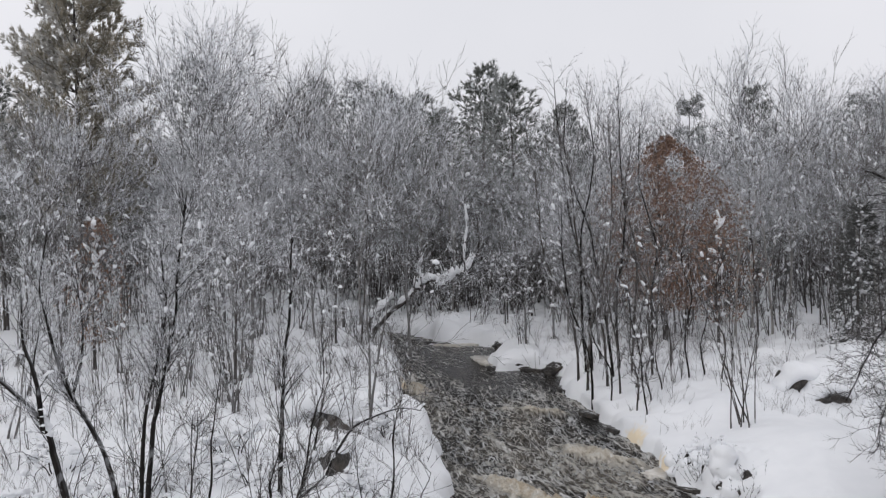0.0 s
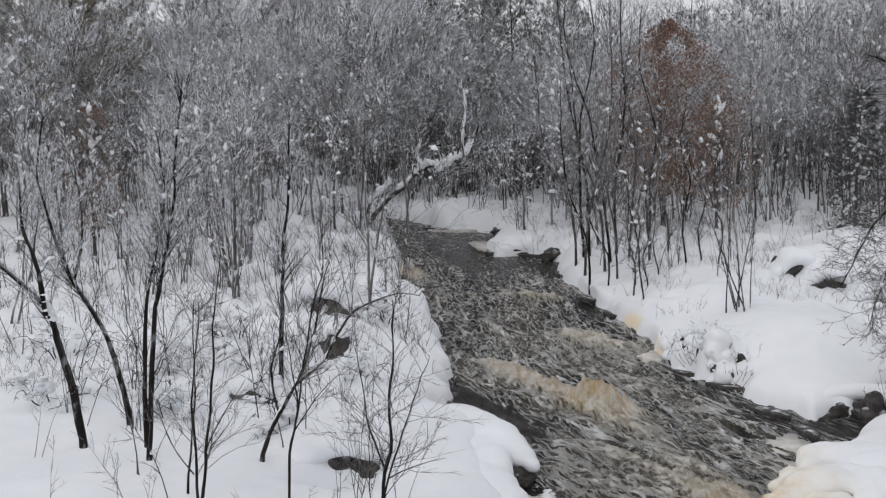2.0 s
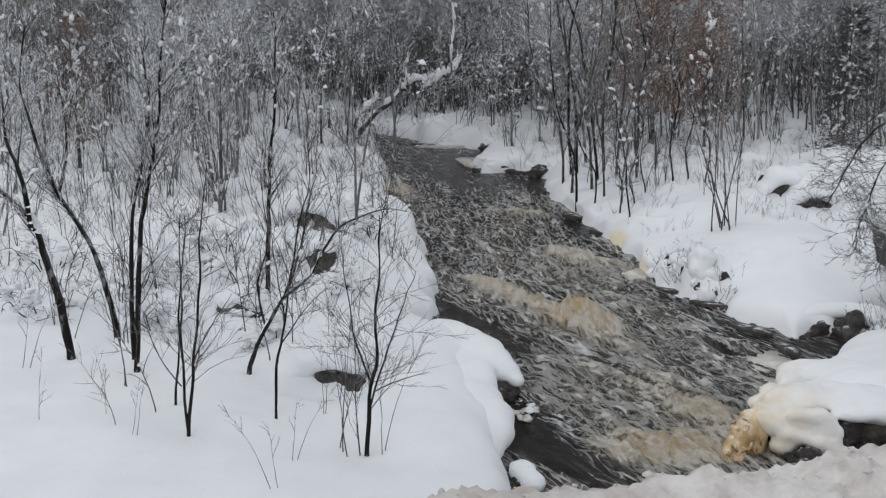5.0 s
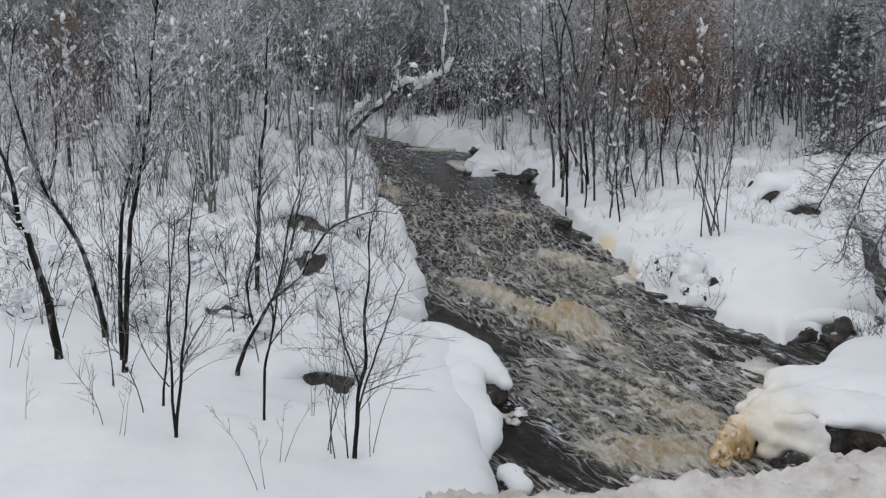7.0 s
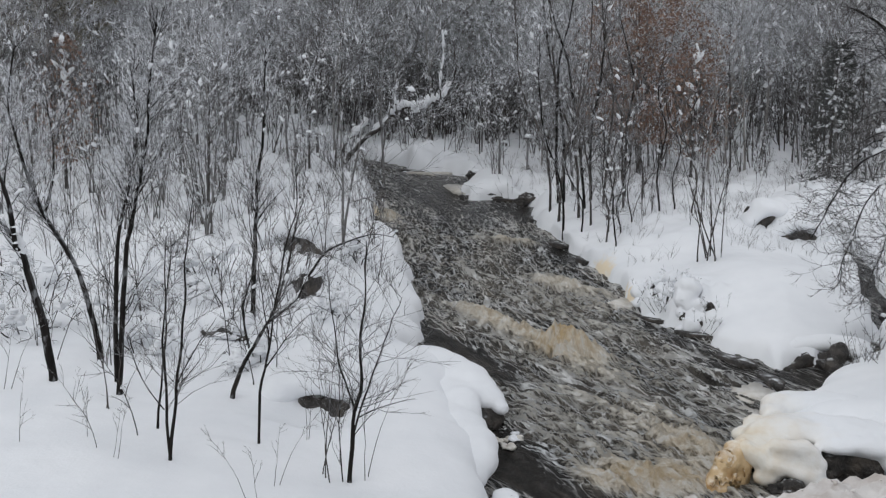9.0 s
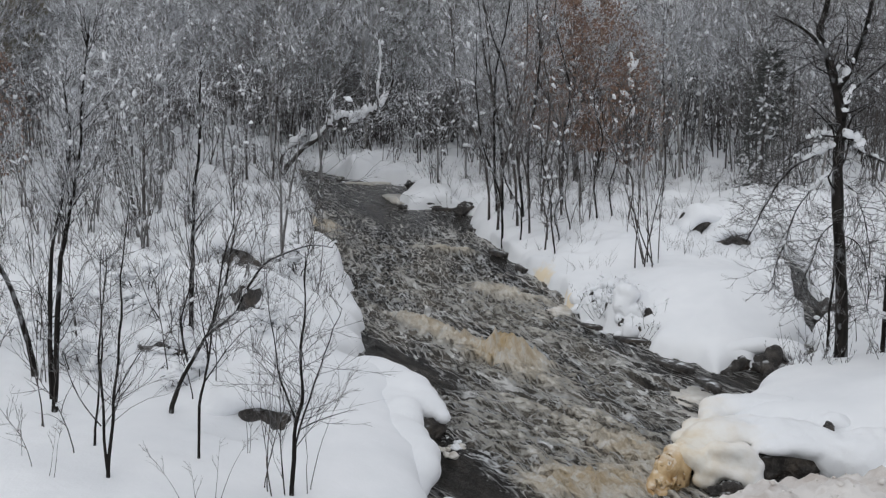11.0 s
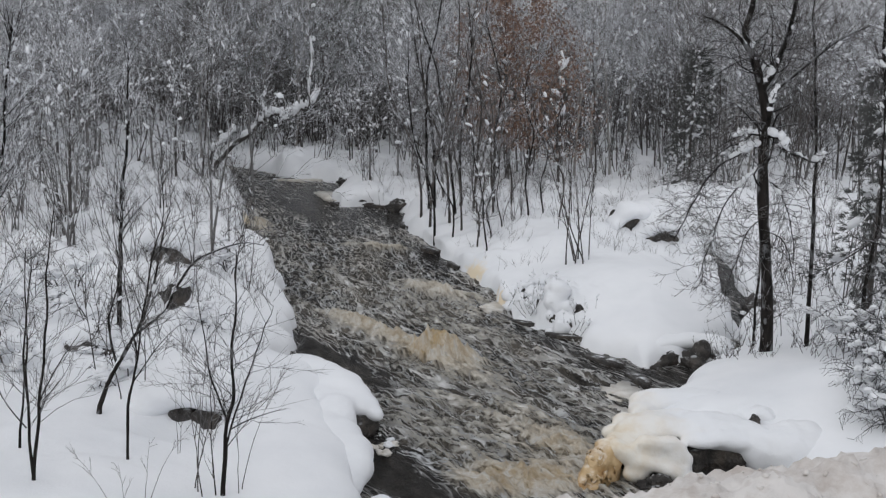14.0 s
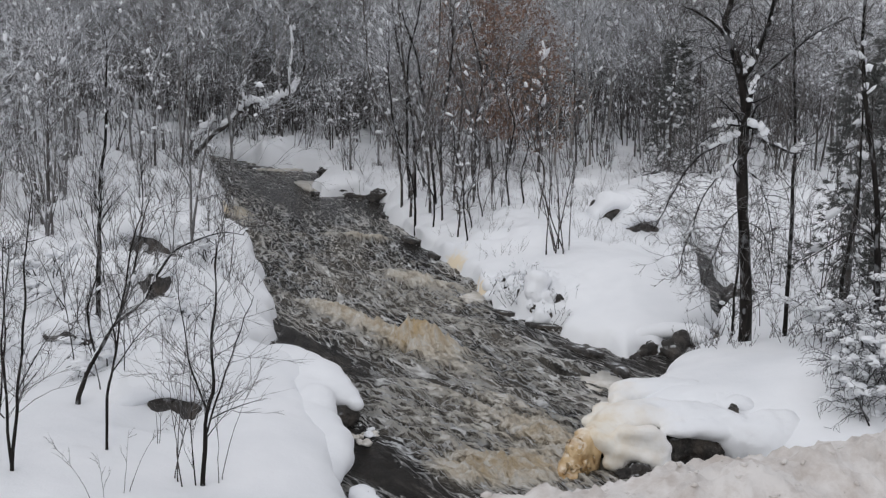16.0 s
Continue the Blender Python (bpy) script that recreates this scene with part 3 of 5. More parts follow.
bank = Build()
ss, rows = np.concatenate([np.arange(-14, -1, 0.25), np.arange(-1, 6, 0.025), np.arange(6, 14, 0.25)]), np.linspace(-1.1, 1.1, 74)
for s in ss:
    for r in rows:
        p = edge + ux * float(s) + uy * float(r)
        h = 0.30 * math.exp(-(r / 0.48) ** 2)
        n = 0.10 * noise.noise(p * 1.7) + 0.055 * noise.noise(p * 5) + 0.05 * abs(noise.noise(p * 11)) + 0.035 * noise.noise(p * 26)
        h = h * (1 + 2.2 * n) + n * 0.35 * math.exp(-(r / 0.7) ** 2) - max(0.0, r - 0.5) * 0.7
        g = min(1.0, max(0.0, (float(s) - 0.9) / 1.5))
        bank.v.append(Vector((p.x, p.y, 4.75 + h + 0.075 * g * g * (3 - 2 * g) * math.exp(-(r / 0.8) ** 2))))
nr = len(rows)
bank.f = [(i * nr + k, (i + 1) * nr + k, (i + 1) * nr + k + 1, i * nr + k + 1) for i in range(len(ss) - 1) for k in range(nr - 1)]
# crumbs that the plough threw up
cr = random.Random(3)
crumbs = Build()
for _ in range(800):
    i, k = cr.randrange(60, len(ss) - 40), min(nr - 1, max(0, int(cr.gauss(36, 12))))
    q = 0.003 + 0.008 * cr.random() ** 3
    crumbs.lump(bank.v[i * nr + k].copy(), q * cr.uniform(0.8, 2.0), q * 1.2, q, cr, 1.2)
tagged(new("snow_bank", bank.mesh("snow_bank", DIRTY_SNOW)), "lumpy dirty white ploughed snow bank along the road", "snow bank", kind="structure")
tagged(new("snow_crumbs", crumbs.mesh("snow_crumbs", DIRTY_SNOW)), "small crumbs of ploughed snow on the bank", "snow", kind="stuff")


# ---- trees ----
def wander(rng, p, d, length, n, bend=0.15, up=0.0):
    pts, d = [p.copy()], d.normalized()
    for _ in range(n):
        d = (d + Vector((rng.uniform(-bend, bend), rng.uniform(-bend, bend), rng.uniform(-bend, bend) + up))).normalized()
        p = p + d * (length / n)
        pts.append(p.copy())
    return pts


def at(pts, t):
    k = t * (len(pts) - 1)
    i = min(int(k), len(pts) - 2)
    return pts[i].lerp(pts[i + 1], k - i), (pts[i + 1] - pts[i]).normalized()


def turned(d, angle, rng):
    """A direction that leaves d at an angle, to a random side."""
    s = d.cross(Vector((rng.uniform(-1, 1), rng.uniform(-1, 1), rng.uniform(-1, 1))))
    if s.length < 1e-4:
        s = Vector((1, 0, 0))
    return (d * math.cos(angle) + s.normalized() * math.sin(angle)).normalized()


def smooth_path(flat, rng, sway=0.06, n=4):
    """A rounded limb through a few places given as sideways and upward metres."""
    line = spline(flat, n)
    a, b, c = rng.uniform(0, 6), rng.uniform(0.6, 1.4), rng.uniform(0, 50)
    last = len(line) - 1
    return [Vector((p[0] + (0.055 * noise.noise(Vector((c, p[1] * 1.7, p[0]))) + 0.02 * noise.noise(Vector((p[1] * 6, c, p[0])))) * min(1.0, 3.0 * i / last),
                    sway * (math.sin(a + b * p[1]) - math.sin(a)), p[1])) for i, p in enumerate(line)]


def snow_ridge(build, path, radii, rng, a=0.0, b=1.0, size=0.05):
    """Snow lying along the top of a limb."""
    n = 12
    pts, rr = [], []
    for i in range(n + 1):
        t = a + (b - a) * i / n
        p, d = at(path, t)
        r = radii[min(int(t * (len(radii) - 1)), len(radii) - 1)]
        k = size * rng.uniform(0.35, 1.35) * (0.35 if i in (0, n) else 1)
        pts.append(p + Vector((0, 0, r * 0.6 + k * 0.55)))
        rr.append(k)
    build.tube(pts, rr, 6)


def twiggery(build, path, rng, length, twigs, fine, twig_r, lo=0.15, hi=1.0, angle=(0.35, 0.9), up=0.1):
    for _ in range(twigs):
        q, e = at(path, rng.uniform(lo, hi))
        tl = length * rng.uniform(0.5, 1.1)
        tp = wander(rng, q, turned(e, rng.uniform(*angle), rng) + Vector((0, 0, up)), tl, 2, 0.32, 0.04)
        build.tube(tp, [twig_r, twig_r * 0.8, twig_r * 0.35], 3)
        for _ in range(fine):
            a, b = at(tp, rng.uniform(0.1, 1))
            build.cone(a, a + (turned(b, rng.uniform(0.3, 0.8), rng) + Vector((0, 0, 0.15))) * tl * rng.uniform(0.35, 0.8), twig_r * 0.8)


def finish(root, trunk, crown, white, bark, twig, stems=1):
    if stems < 4:
        part("trunk", trunk.mesh("trunk", bark), root)
    else:
        tagged(part("stem", trunk.mesh("stem", bark), root), kind="stuff")
    if crown.v:
        tagged(part("crown", crown.mesh("crown", [bark, twig]), root, "fine bare branches and frosted twigs"), kind="stuff")
    if white.v:
        tagged(part("lodged_snow", white.mesh("lodged_snow", SNOW), root, "white clumps of lodged snow"), kind="stuff")
    return root


def bare_tree(seed, height, radius, limbs=16, twigs=7, fine=5, start=0.3, spread=0.9, snow=10, bend=0.06, bark=None, twig=None, twig_r=0.009,
              stems=1, angle=(0.4, 0.85), snow_size=0.09, name="tree", reach=0.34, splay=0.28, rise=0.10):
    """A leafless tree: its Empty, with trunk, crown and lodged snow as parts."""
    rng = random.Random(seed)
    root = new(name)
    trunk, crown, white = Build(), Build(), Build()
    for s in range(stems):
        h = height * (1 if s == 0 else rng.uniform(0.6, 0.95))
        lean_by = Vector((rng.uniform(-1, 1), rng.uniform(-1, 1), 0)) * (0.06 if stems == 1 else splay)
        foot = Vector((rng.uniform(-1, 1), rng.uniform(-1, 1), 0)) * (0.0 if stems == 1 else 0.12 + 0.02 * stems)
        foot.z = -0.2
        path = wander(rng, foot, Vector((0, 0, 1)) + lean_by, h + 0.2, 9, bend, 0.025)
        trunk.tube(path, [radius * (1.0 - 0.86 * (i / 9) ** 0.9) * (1.25 if i == 0 else 1) for i in range(10)], 6 if stems < 4 else 4)
        for _ in range(max(3, limbs // stems)):
            t = start + (0.97 - start) * rng.random() ** 0.85
            p, d = at(path, t)
            length = h * reach * spread * (1.1 - t) ** 0.55 * rng.uniform(0.55, 1.15)
            lp = wander(rng, p, turned(Vector((d.x, d.y, max(d.z, 0.3))), rng.uniform(*angle), rng) + Vector((0, 0, 0.2)), length, 4, 0.2, rise)
            r0 = radius * (1.05 - t) * 0.4 + 0.003
            crown.slot = 0
            crown.tube(lp, [r0 * (1 - 0.8 * i / 4) + 0.002 for i in range(5)], 3)
            crown.slot = 1
            twiggery(crown, lp, rng, length * 0.42, twigs, fine, twig_r)
            if snow and rng.random() < snow / max(1, limbs):
                q, e = at(lp, rng.uniform(0.02, 0.5))
                k = snow_size * rng.uniform(0.35, 1.2)
                white.clot(q + Vector((0, 0, r0 + k * 0.25)), e, k, rng)
        for _ in range(snow // (2 * stems)):
            t = rng.uniform(0.15, 0.8)
            q, e = at(path, t)
            k = snow_size * rng.uniform(0.3, 0.7)
            off = Vector((rng.uniform(-1, 1), rng.uniform(-1, 1), 0)).normalized() * radius * (1 - t)
            white.clot(q + off, e, k, rng)
    return finish(root, trunk, crown, white, bark or BARK, twig or TWIG, stems)


def fan_tree(seed, height, radius, start=0.35, spread=0.4, kids=4, snow=10, bark=None, twig=None, twig_r=0.009, snow_size=0.085, trunk_share=0.55, name="forest_tree", stems=1, lift=0.22):
    """A leafless tree whose limbs fork again and again into an upswept fan of twigs."""
    rng = random.Random(seed)
    root = new(name)
    trunk, crown, white = Build(), Build(), Build()

    def grow(p, d, length, r, level):
        if level == 4:
            d = d.normalized() * length
            crown.slot = 1
            crown.cone(p, p + d, twig_r)
            for _ in range(1):
                a = p + d * rng.uniform(0.2, 0.8)
                crown.cone(a, a + (turned(d.normalized(), rng.uniform(0.3, 0.7), rng) + Vector((0, 0, 0.2))) * length * rng.uniform(0.4, 0.8), twig_r * 0.8)
            return
        n = (8, 4, 3, 2, 2)[level]
        path = wander(rng, p, d, length, n, (0.07, 0.18, 0.28, 0.32, 0.3)[level], 0.05)
        radii = [r * (1 - 0.72 * i / n) for i in range(n + 1)]
        crown.slot = 0 if level < 3 else 1
        (trunk if level == 0 else crown).tube(path, radii, (6, 4, 3, 3, 3)[level])
        count = (kids * 2, kids, kids, kids)[level]
        for i in range(count):
            t = 1.0 if i == 0 else (rng.uniform(start, 1) if level == 0 else rng.uniform(0.25, 1))
            a, b = at(path, min(t, 0.999))
            ln = length * (rng.uniform(0.50, 0.85) * (1.25 - 0.55 * t) if level else rng.uniform(0.45, 0.75) * (1.2 - 0.45 * t))
            e = turned(b, rng.uniform(0.55, 1.25) * spread * (0.4 if i == 0 else 1), rng) + Vector((0, 0, lift))
            rr = max(twig_r, r * (1 - 0.7 * t) * (0.75 if i == 0 else 0.55))
            if level == 3:
                rr = twig_r
            grow(a, e, ln, rr, level + 1)
            if level in (1, 2) and rng.random() < snow / 50:
                k = snow_size * rng.uniform(0.35, 1.1)
                white.clot(a + Vector((0, 0, k * 0.3)), e, k, rng)

    for s in range(stems):
        foot = Vector((rng.uniform(-0.25, 0.25), rng.uniform(-0.25, 0.25), -0.25)) if stems > 1 else Vector((0, 0, -0.25))
        grow(foot, Vector((rng.uniform(-0.08, 0.08), rng.uniform(-0.08, 0.08), 1)), height * trunk_share, radius * rng.uniform(0.8, 1.1), 0)
    k = height / max(max(v.z for v in crown.v), 0.1)
    for b in (trunk, crown, white):
        b.v = [Vector((v.x * k, v.y * k, v.z * k if v.z > 0 else v.z)) for v in b.v]
    return finish(root, trunk, crown, white, bark or BARK, twig or TWIG)


def shaped_tree(seed, x, y, radius, paths, label, name="tree", twigs=14, fine=3, length=0.55, twig_r=0.006, bark=None, twig=None, ridges=(), clumps=6,
                clump=0.05, lo=0.3, angle=(0.35, 0.9), up=0.15, taper=0.85, crook=0.2, share=(1.0, 0.8)):
    """A tree whose trunk and main limbs follow given shapes; every limb is a part."""
    rng = random.Random(seed)
    root = new(name)
    crown, white = Build(), Build()
    bark, twig = bark or BARK_BLACK, twig or TWIG_BARE
    for i, (flat, scale) in enumerate(paths):
        path = smooth_path(flat, rng)
        if i == 0:
            path[0].z -= 0.25
        n = len(path)
        r = radius * scale
        radii = [r * (1 - taper * (k / (n - 1)) ** 1.1) * (1.3 if i == 0 and k == 0 else 1) * rng.uniform(0.88, 1.12) + 0.002 for k in range(n)]
        b = Build()
        b.tube(path, radii, 8)
        limb = part("trunk" if i == 0 else "limb", b.mesh("limb", bark), root)
        span = sum((path[k + 1] - path[k]).length for k in range(n - 1))
        crown.slot = 0
        for _ in range(int(twigs * span / 3 * share[min(i, 1)]) + 2):
            t = rng.uniform(lo if i == 0 else 0.15, 1)
            q, e = at(path, t)
            ln = length * rng.uniform(0.6, 1.5) * (1.15 - 0.6 * t) * (1 if i == 0 else min(1.0, 0.25 + span / 3))
            lp = wander(rng, q, turned(e, rng.uniform(*angle), rng) + Vector((0, 0, up)), ln, 4, crook, 0.05)
            crown.slot = 0
            crown.tube(lp, [max(twig_r * 1.2, radii[0] * 0.2 * (1.1 - t)) * (1 - 0.17 * k) for k in range(5)], 4)
            crown.slot = 1
            twiggery(crown, lp, rng, ln * 0.45, 4, fine, twig_r)
            if rng.random() < clumps / 45:
                k = clump * rng.uniform(0.5, 1.3)
                white.clot(at(lp, 0.25)[0] + Vector((0, 0, k * 0.4)), lp[1] - lp[0], k, rng)
        for which, a, c, size in ridges:
            if which == i:
                lying = Build()
                snow_ridge(lying, path, radii, rng, a, c, size)
                part("snow_ridge", lying.mesh("snow_ridge", SNOW), limb, "white snow lying along the limb")
    if crown.v:
        tagged(part("crown", crown.mesh("crown", [bark, twig]), root, "fine bare twigs"), kind="stuff")
    if white.v:
        tagged(part("lodged_snow", white.mesh("lodged_snow", SNOW), root, "white lodged snow"), kind="stuff")
    put(root, x, y)
    return tagged(root, label, "tree")


def tuft(build, p, d, length, rng, blades=9, width=0.012):
    """A brush of needles round a shoot."""
    for _ in range(blades):
        e = turned(d, rng.uniform(0.25, 1.0), rng)
        build.cone(p + d * rng.uniform(0, 0.5) * length, p + d * rng.uniform(0.2, 0.6) * length + e * length * rng.uniform(0.6, 1.0), width)


def pine(seed, height, radius, start=0.35, width=0.22, whorls=12, per=5, shoots=9, blades=8, snow=14, droop=0.05, shoot_len=0.34, rounded=True, blade=0.02, lump=1.0, needles=None):
    rng = random.Random(seed)
    root = new("pine_tree")
    trunk, green, white = Build(), Build(), Build()
    path = wander(rng, Vector((0, 0, -0.2)), Vector((0, 0, 1)), height + 0.2, 9, 0.03)
    trunk.tube(path, [radius * (1 - 0.9 * i / 9) for i in range(10)], 8)
    for w in range(whorls):
        t = start + (0.99 - start) * (w + rng.uniform(-0.3, 0.3)) / (whorls - 1)
        t = min(0.995, max(start, t))
        k = (t - start) / (1 - start)
        shape = (math.sin(math.pi * (0.25 + 0.70 * k)) if rounded else (1.04 - k))
        for b in range(per):
            a = 2 * math.pi * (b + rng.random()) / per
            p, d = at(path, t)
            length = height * width * max(0.12, shape) * rng.uniform(0.5, 1.35)
            tilt = (0.05 + 0.6 * k) if rounded else (-0.25 + 0.5 * k)
            lp = wander(rng, p, Vector((math.cos(a), math.sin(a), tilt - droop)), length, 4, 0.12, 0.07 if rounded else -0.02)
            green.slot = 0
            green.tube(lp, [radius * 0.22 * (1 - 0.8 * i / 4) * (1.1 - k) + 0.006 for i in range(5)], 3)
            green.slot = 1
            for _ in range(shoots):
                q, e = at(lp, 1 - 0.8 * rng.random() ** 1.2)
                e = turned(e, rng.uniform(0.2, 0.9), rng) + Vector((0, 0, 0.2))
                tuft(green, q + e * rng.uniform(0.05, 0.45), e.normalized(), shoot_len * rng.uniform(0.7, 1.2), rng, blades, blade)
            if rng.random() < snow / (whorls * per):
                q, e = at(lp, rng.uniform(0.4, 0.9))
                z = rng.uniform(0.10, 0.24) * lump
                white.clot(q + Vector((0, 0, 0.08)), e, z * 0.75, rng)
    part("trunk", trunk.mesh("trunk", BARK), root)
    tagged(part("crown", green.mesh("crown", [BARK, needles or NEEDLES], False), root, "dark green needles dusted with snow"), kind="stuff")
    if white.v:
        tagged(part("lodged_snow", white.mesh("lodged_snow", SNOW), root, "white clumps of lodged snow"), kind="stuff")
    return root


def bowed_shrub(seed, height, name="shrub", forks=(9, 6)):
    """A shrub whose crooked stems arch over under pillows of snow."""
    rng = random.Random(seed)
    root = new(name)
    stem, crown, white = Build(), Build(), Build()

    def curl(p, d, length, r, level):
        n = 8 if level == 0 else 6
        path = wander(rng, p, d, length, n, 0.34 if level == 0 else 0.5, -0.09 if level == 0 else -0.13)
        radii = [max(0.003, r * (1 - 0.75 * i / n)) for i in range(n + 1)]
        (stem if level == 0 else crown).tube(path, radii, 5 if level == 0 else 3)
        if level < 2:
            for _ in range(forks[level]):
                q, e = at(path, rng.uniform(0.25, 1))
                curl(q, turned(e, rng.uniform(0.5, 1.2), rng), length * rng.uniform(0.25, 0.55), r * 0.55, level + 1)
            for _ in range((3, 1)[level] if rng.random() < (1.0, 0.35)[level] else 0):
                q, e = at(path, rng.uniform(0.3, 0.9))
                k = rng.uniform(0.06, 0.12) * (1.0, 0.7)[level]
                white.lump(q + Vector((0, 0, k * 0.45)), k * rng.uniform(0.9, 1.7), k * rng.uniform(0.9, 1.5), k * 0.7, rng, 0.8, True)

    for _ in range(5):
        a = rng.uniform(0, 6.283)
        curl(Vector((0.15 * math.cos(a), 0.15 * math.sin(a), -0.15)), Vector((0.6 * math.cos(a), 0.6 * math.sin(a), 1.1)), height * rng.uniform(1.0, 1.5), 0.016, 0)
    tagged(part("stem", stem.mesh("stem", BARK_BLACK), root), kind="stuff")
    tagged(part("crown", crown.mesh("crown", BARK_BLACK), root, "curling dark twigs"), kind="stuff")
    tagged(part("lodged_snow", white.mesh("lodged_snow", SNOW), root, "pillows of white snow"), kind="stuff")
    return root


def brown_tree(seed, height, radius, leaves=2600, width=1.9, label=""):
    """A tree that kept its dead leaves."""
    rng = random.Random(seed)
    root = bare_tree(seed, height, radius, limbs=34, twigs=5, fine=3, start=0.14, spread=1.0, snow=24, name="oak_tree", snow_size=0.16, twig=TWIG_BARE)
    b = Build()
    for _ in range(leaves):
        t = rng.random()
        r = width * math.sin(math.pi * (0.13 + 0.86 * t)) ** 0.9 * rng.random() ** 0.5 * rng.uniform(0.7, 1.3)
        a = rng.uniform(0, 6.283)
        p = Vector((r * math.cos(a), r * math.sin(a), height * (0.16 + 0.82 * t)))
        if noise.noise(p * 1.1) < rng.uniform(-0.35, 0.15):
            continue
        d = Vector((rng.uniform(-1, 1), rng.uniform(-1, 1), rng.uniform(-1.2, 0.2))).normalized() * rng.uniform(0.07, 0.13)
        s = turned(d.normalized(), 1.57, rng) * d.length * 0.35
        k = len(b.v)
        fold = Vector((0, 0, 0.02))
        b.v += [p, p + d * 0.5 + s + fold, p + d, p + d * 0.5 - s + fold]
        b.f += [(k, k + 1, k + 2), (k, k + 2, k + 3)]
    tagged(part("foliage", b.mesh("foliage", LEAVES, False), root, "withered brown leaves"), kind="stuff")
    return root


def place(x, y, turn=0.0, sx=1.0, sz=1.0):
    return pose(x, y, ground_z(x, y), 0, 0, turn) @ Matrix.Diagonal((sx, sx, sz, 1))


def put(ob, x, y, turn=0.0, sx=1.0, sz=1.0):
    """Sets a thing down on the snow, turned and scaled."""
    ob.matrix_basis = place(x, y, turn, sx, sz)
    return ob


used = set()


def stand(ob, x, y, turn, sx, sz):
    """Sets down the first of a kind, and copies of it after that."""
    if ob.name in used:
        c = copy_thing(ob, Matrix.Identity(4))
        c.matrix_basis = place(x, y, turn, sx, sz)
        return c
    used.add(ob.name)
    return put(ob, x, y, turn, sx, sz)


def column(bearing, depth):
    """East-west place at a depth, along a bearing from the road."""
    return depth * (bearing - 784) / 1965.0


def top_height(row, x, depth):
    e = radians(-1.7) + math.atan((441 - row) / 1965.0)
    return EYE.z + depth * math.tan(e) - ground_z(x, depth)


rng = random.Random(11)
kinds = []
for k in range(8):
    bark = (BARK, BARK_GREY, BARK, BARK_GREY, BARK_PALE, BARK, BARK_GREY, BARK)[k]
    words = {BARK: "slender dark leafless tree with frosted twigs", BARK_GREY: "slender grey leafless tree with frosted twigs",
             BARK_PALE: "pale birch with bare frosted twigs"}[bark]
    t = fan_tree(100 + k, 8.0, (0.05, 0.045, 0.04, 0.055, 0.06, 0.04, 0.045, 0.06)[k], start=(0.35, 0.25, 0.3, 0.45, 0.4, 0.2, 0.3, 0.5)[k], spread=(0.75, 0.9, 0.65, 0.8, 0.85, 0.7, 0.95, 0.75)[k], lift=0.03,
                 snow=(14, 20, 12, 16, 18, 13, 22, 12)[k], bark=bark, twig=TWIG_BARE if k in (0, 5) else TWIG, stems=(1, 1, 2, 1, 1, 2, 1, 1)[k], kids=(4, 4, 3, 4, 4, 3, 4, 4)[k], trunk_share=(0.6, 0.5, 0.6, 0.65, 0.6, 0.55, 0.5, 0.7)[k])
    kinds.append(tagged(t, words, "tree", "trees of the forest"))
rimy = [tagged(fan_tree(170 + k, 8.0, (0.05, 0.04, 0.045, 0.05)[k], start=(0.25, 0.3, 0.2, 0.35)[k], spread=(1.0, 0.9, 1.1, 0.85)[k], lift=0.02, snow=(8, 5, 9, 6)[k], bark=BARK_GREY, twig=TWIG_WHITE, twig_r=0.0095,
                        stems=(1, 2, 1, 2)[k], kids=(4, 3, 4, 3)[k], trunk_share=(0.5, 0.55, 0.5, 0.6)[k]), "slender leafless tree with white rime on its twigs", "tree", "trees of the forest") for k in range(4)]
slender = [tagged(fan_tree(150 + k, 8.0, 0.045, start=(0.5, 0.4, 0.55)[k], spread=(0.55, 0.62, 0.5)[k], kids=(4, 4, 3)[k], snow=1, lift=0.08, bark=BARK_GREY if k else BARK, twig=TWIG_BARE if k == 2 else TWIG, twig_r=0.0095,
                           trunk_share=(0.7, 0.65, 0.75)[k]), "tall slender leafless tree above the wood", "tree", "tall trees of the forest") for k in range(3)]
pines = [tagged(pine(200 + k, 11.0, 0.13, start=(0.22, 0.32, 0.12)[k], width=(0.25, 0.20, 0.22)[k], rounded=k < 2, per=6, shoots=17, blades=8, shoot_len=0.27, blade=0.019, snow=24, whorls=14), "dark green pine dusted with snow",
                "pine tree", "pines of the forest") for k in range(3)]
pines.append(tagged(pine(205, 14.0, 0.20, start=0.28, width=0.22, whorls=19, per=7, shoots=60, blades=11, shoot_len=0.26, blade=0.020, snow=10, needles=SUNLIT_NEEDLES), "tall bushy pine, brown-green needles coloured as if sunlit, dusted with snow", "pine tree"))
thickets = [tagged(bare_tree(300 + k, (3.6, 3.0, 4.2, 2.4)[k], 0.016, limbs=24, twigs=4, fine=4, start=0.12, spread=0.85, snow=(10, 14, 7, 12)[k], stems=6, splay=0.3, name="thicket_shrub",
                             bark=BARK_GREY if k == 1 else BARK, twig=TWIG_BARE if k in (0, 2) else TWIG, twig_r=0.007, snow_size=0.075, angle=(0.3, 0.7)),
                   "many-stemmed bare shrub with clumps of snow", "shrub", "shrubs of the forest") for k in range(4)]
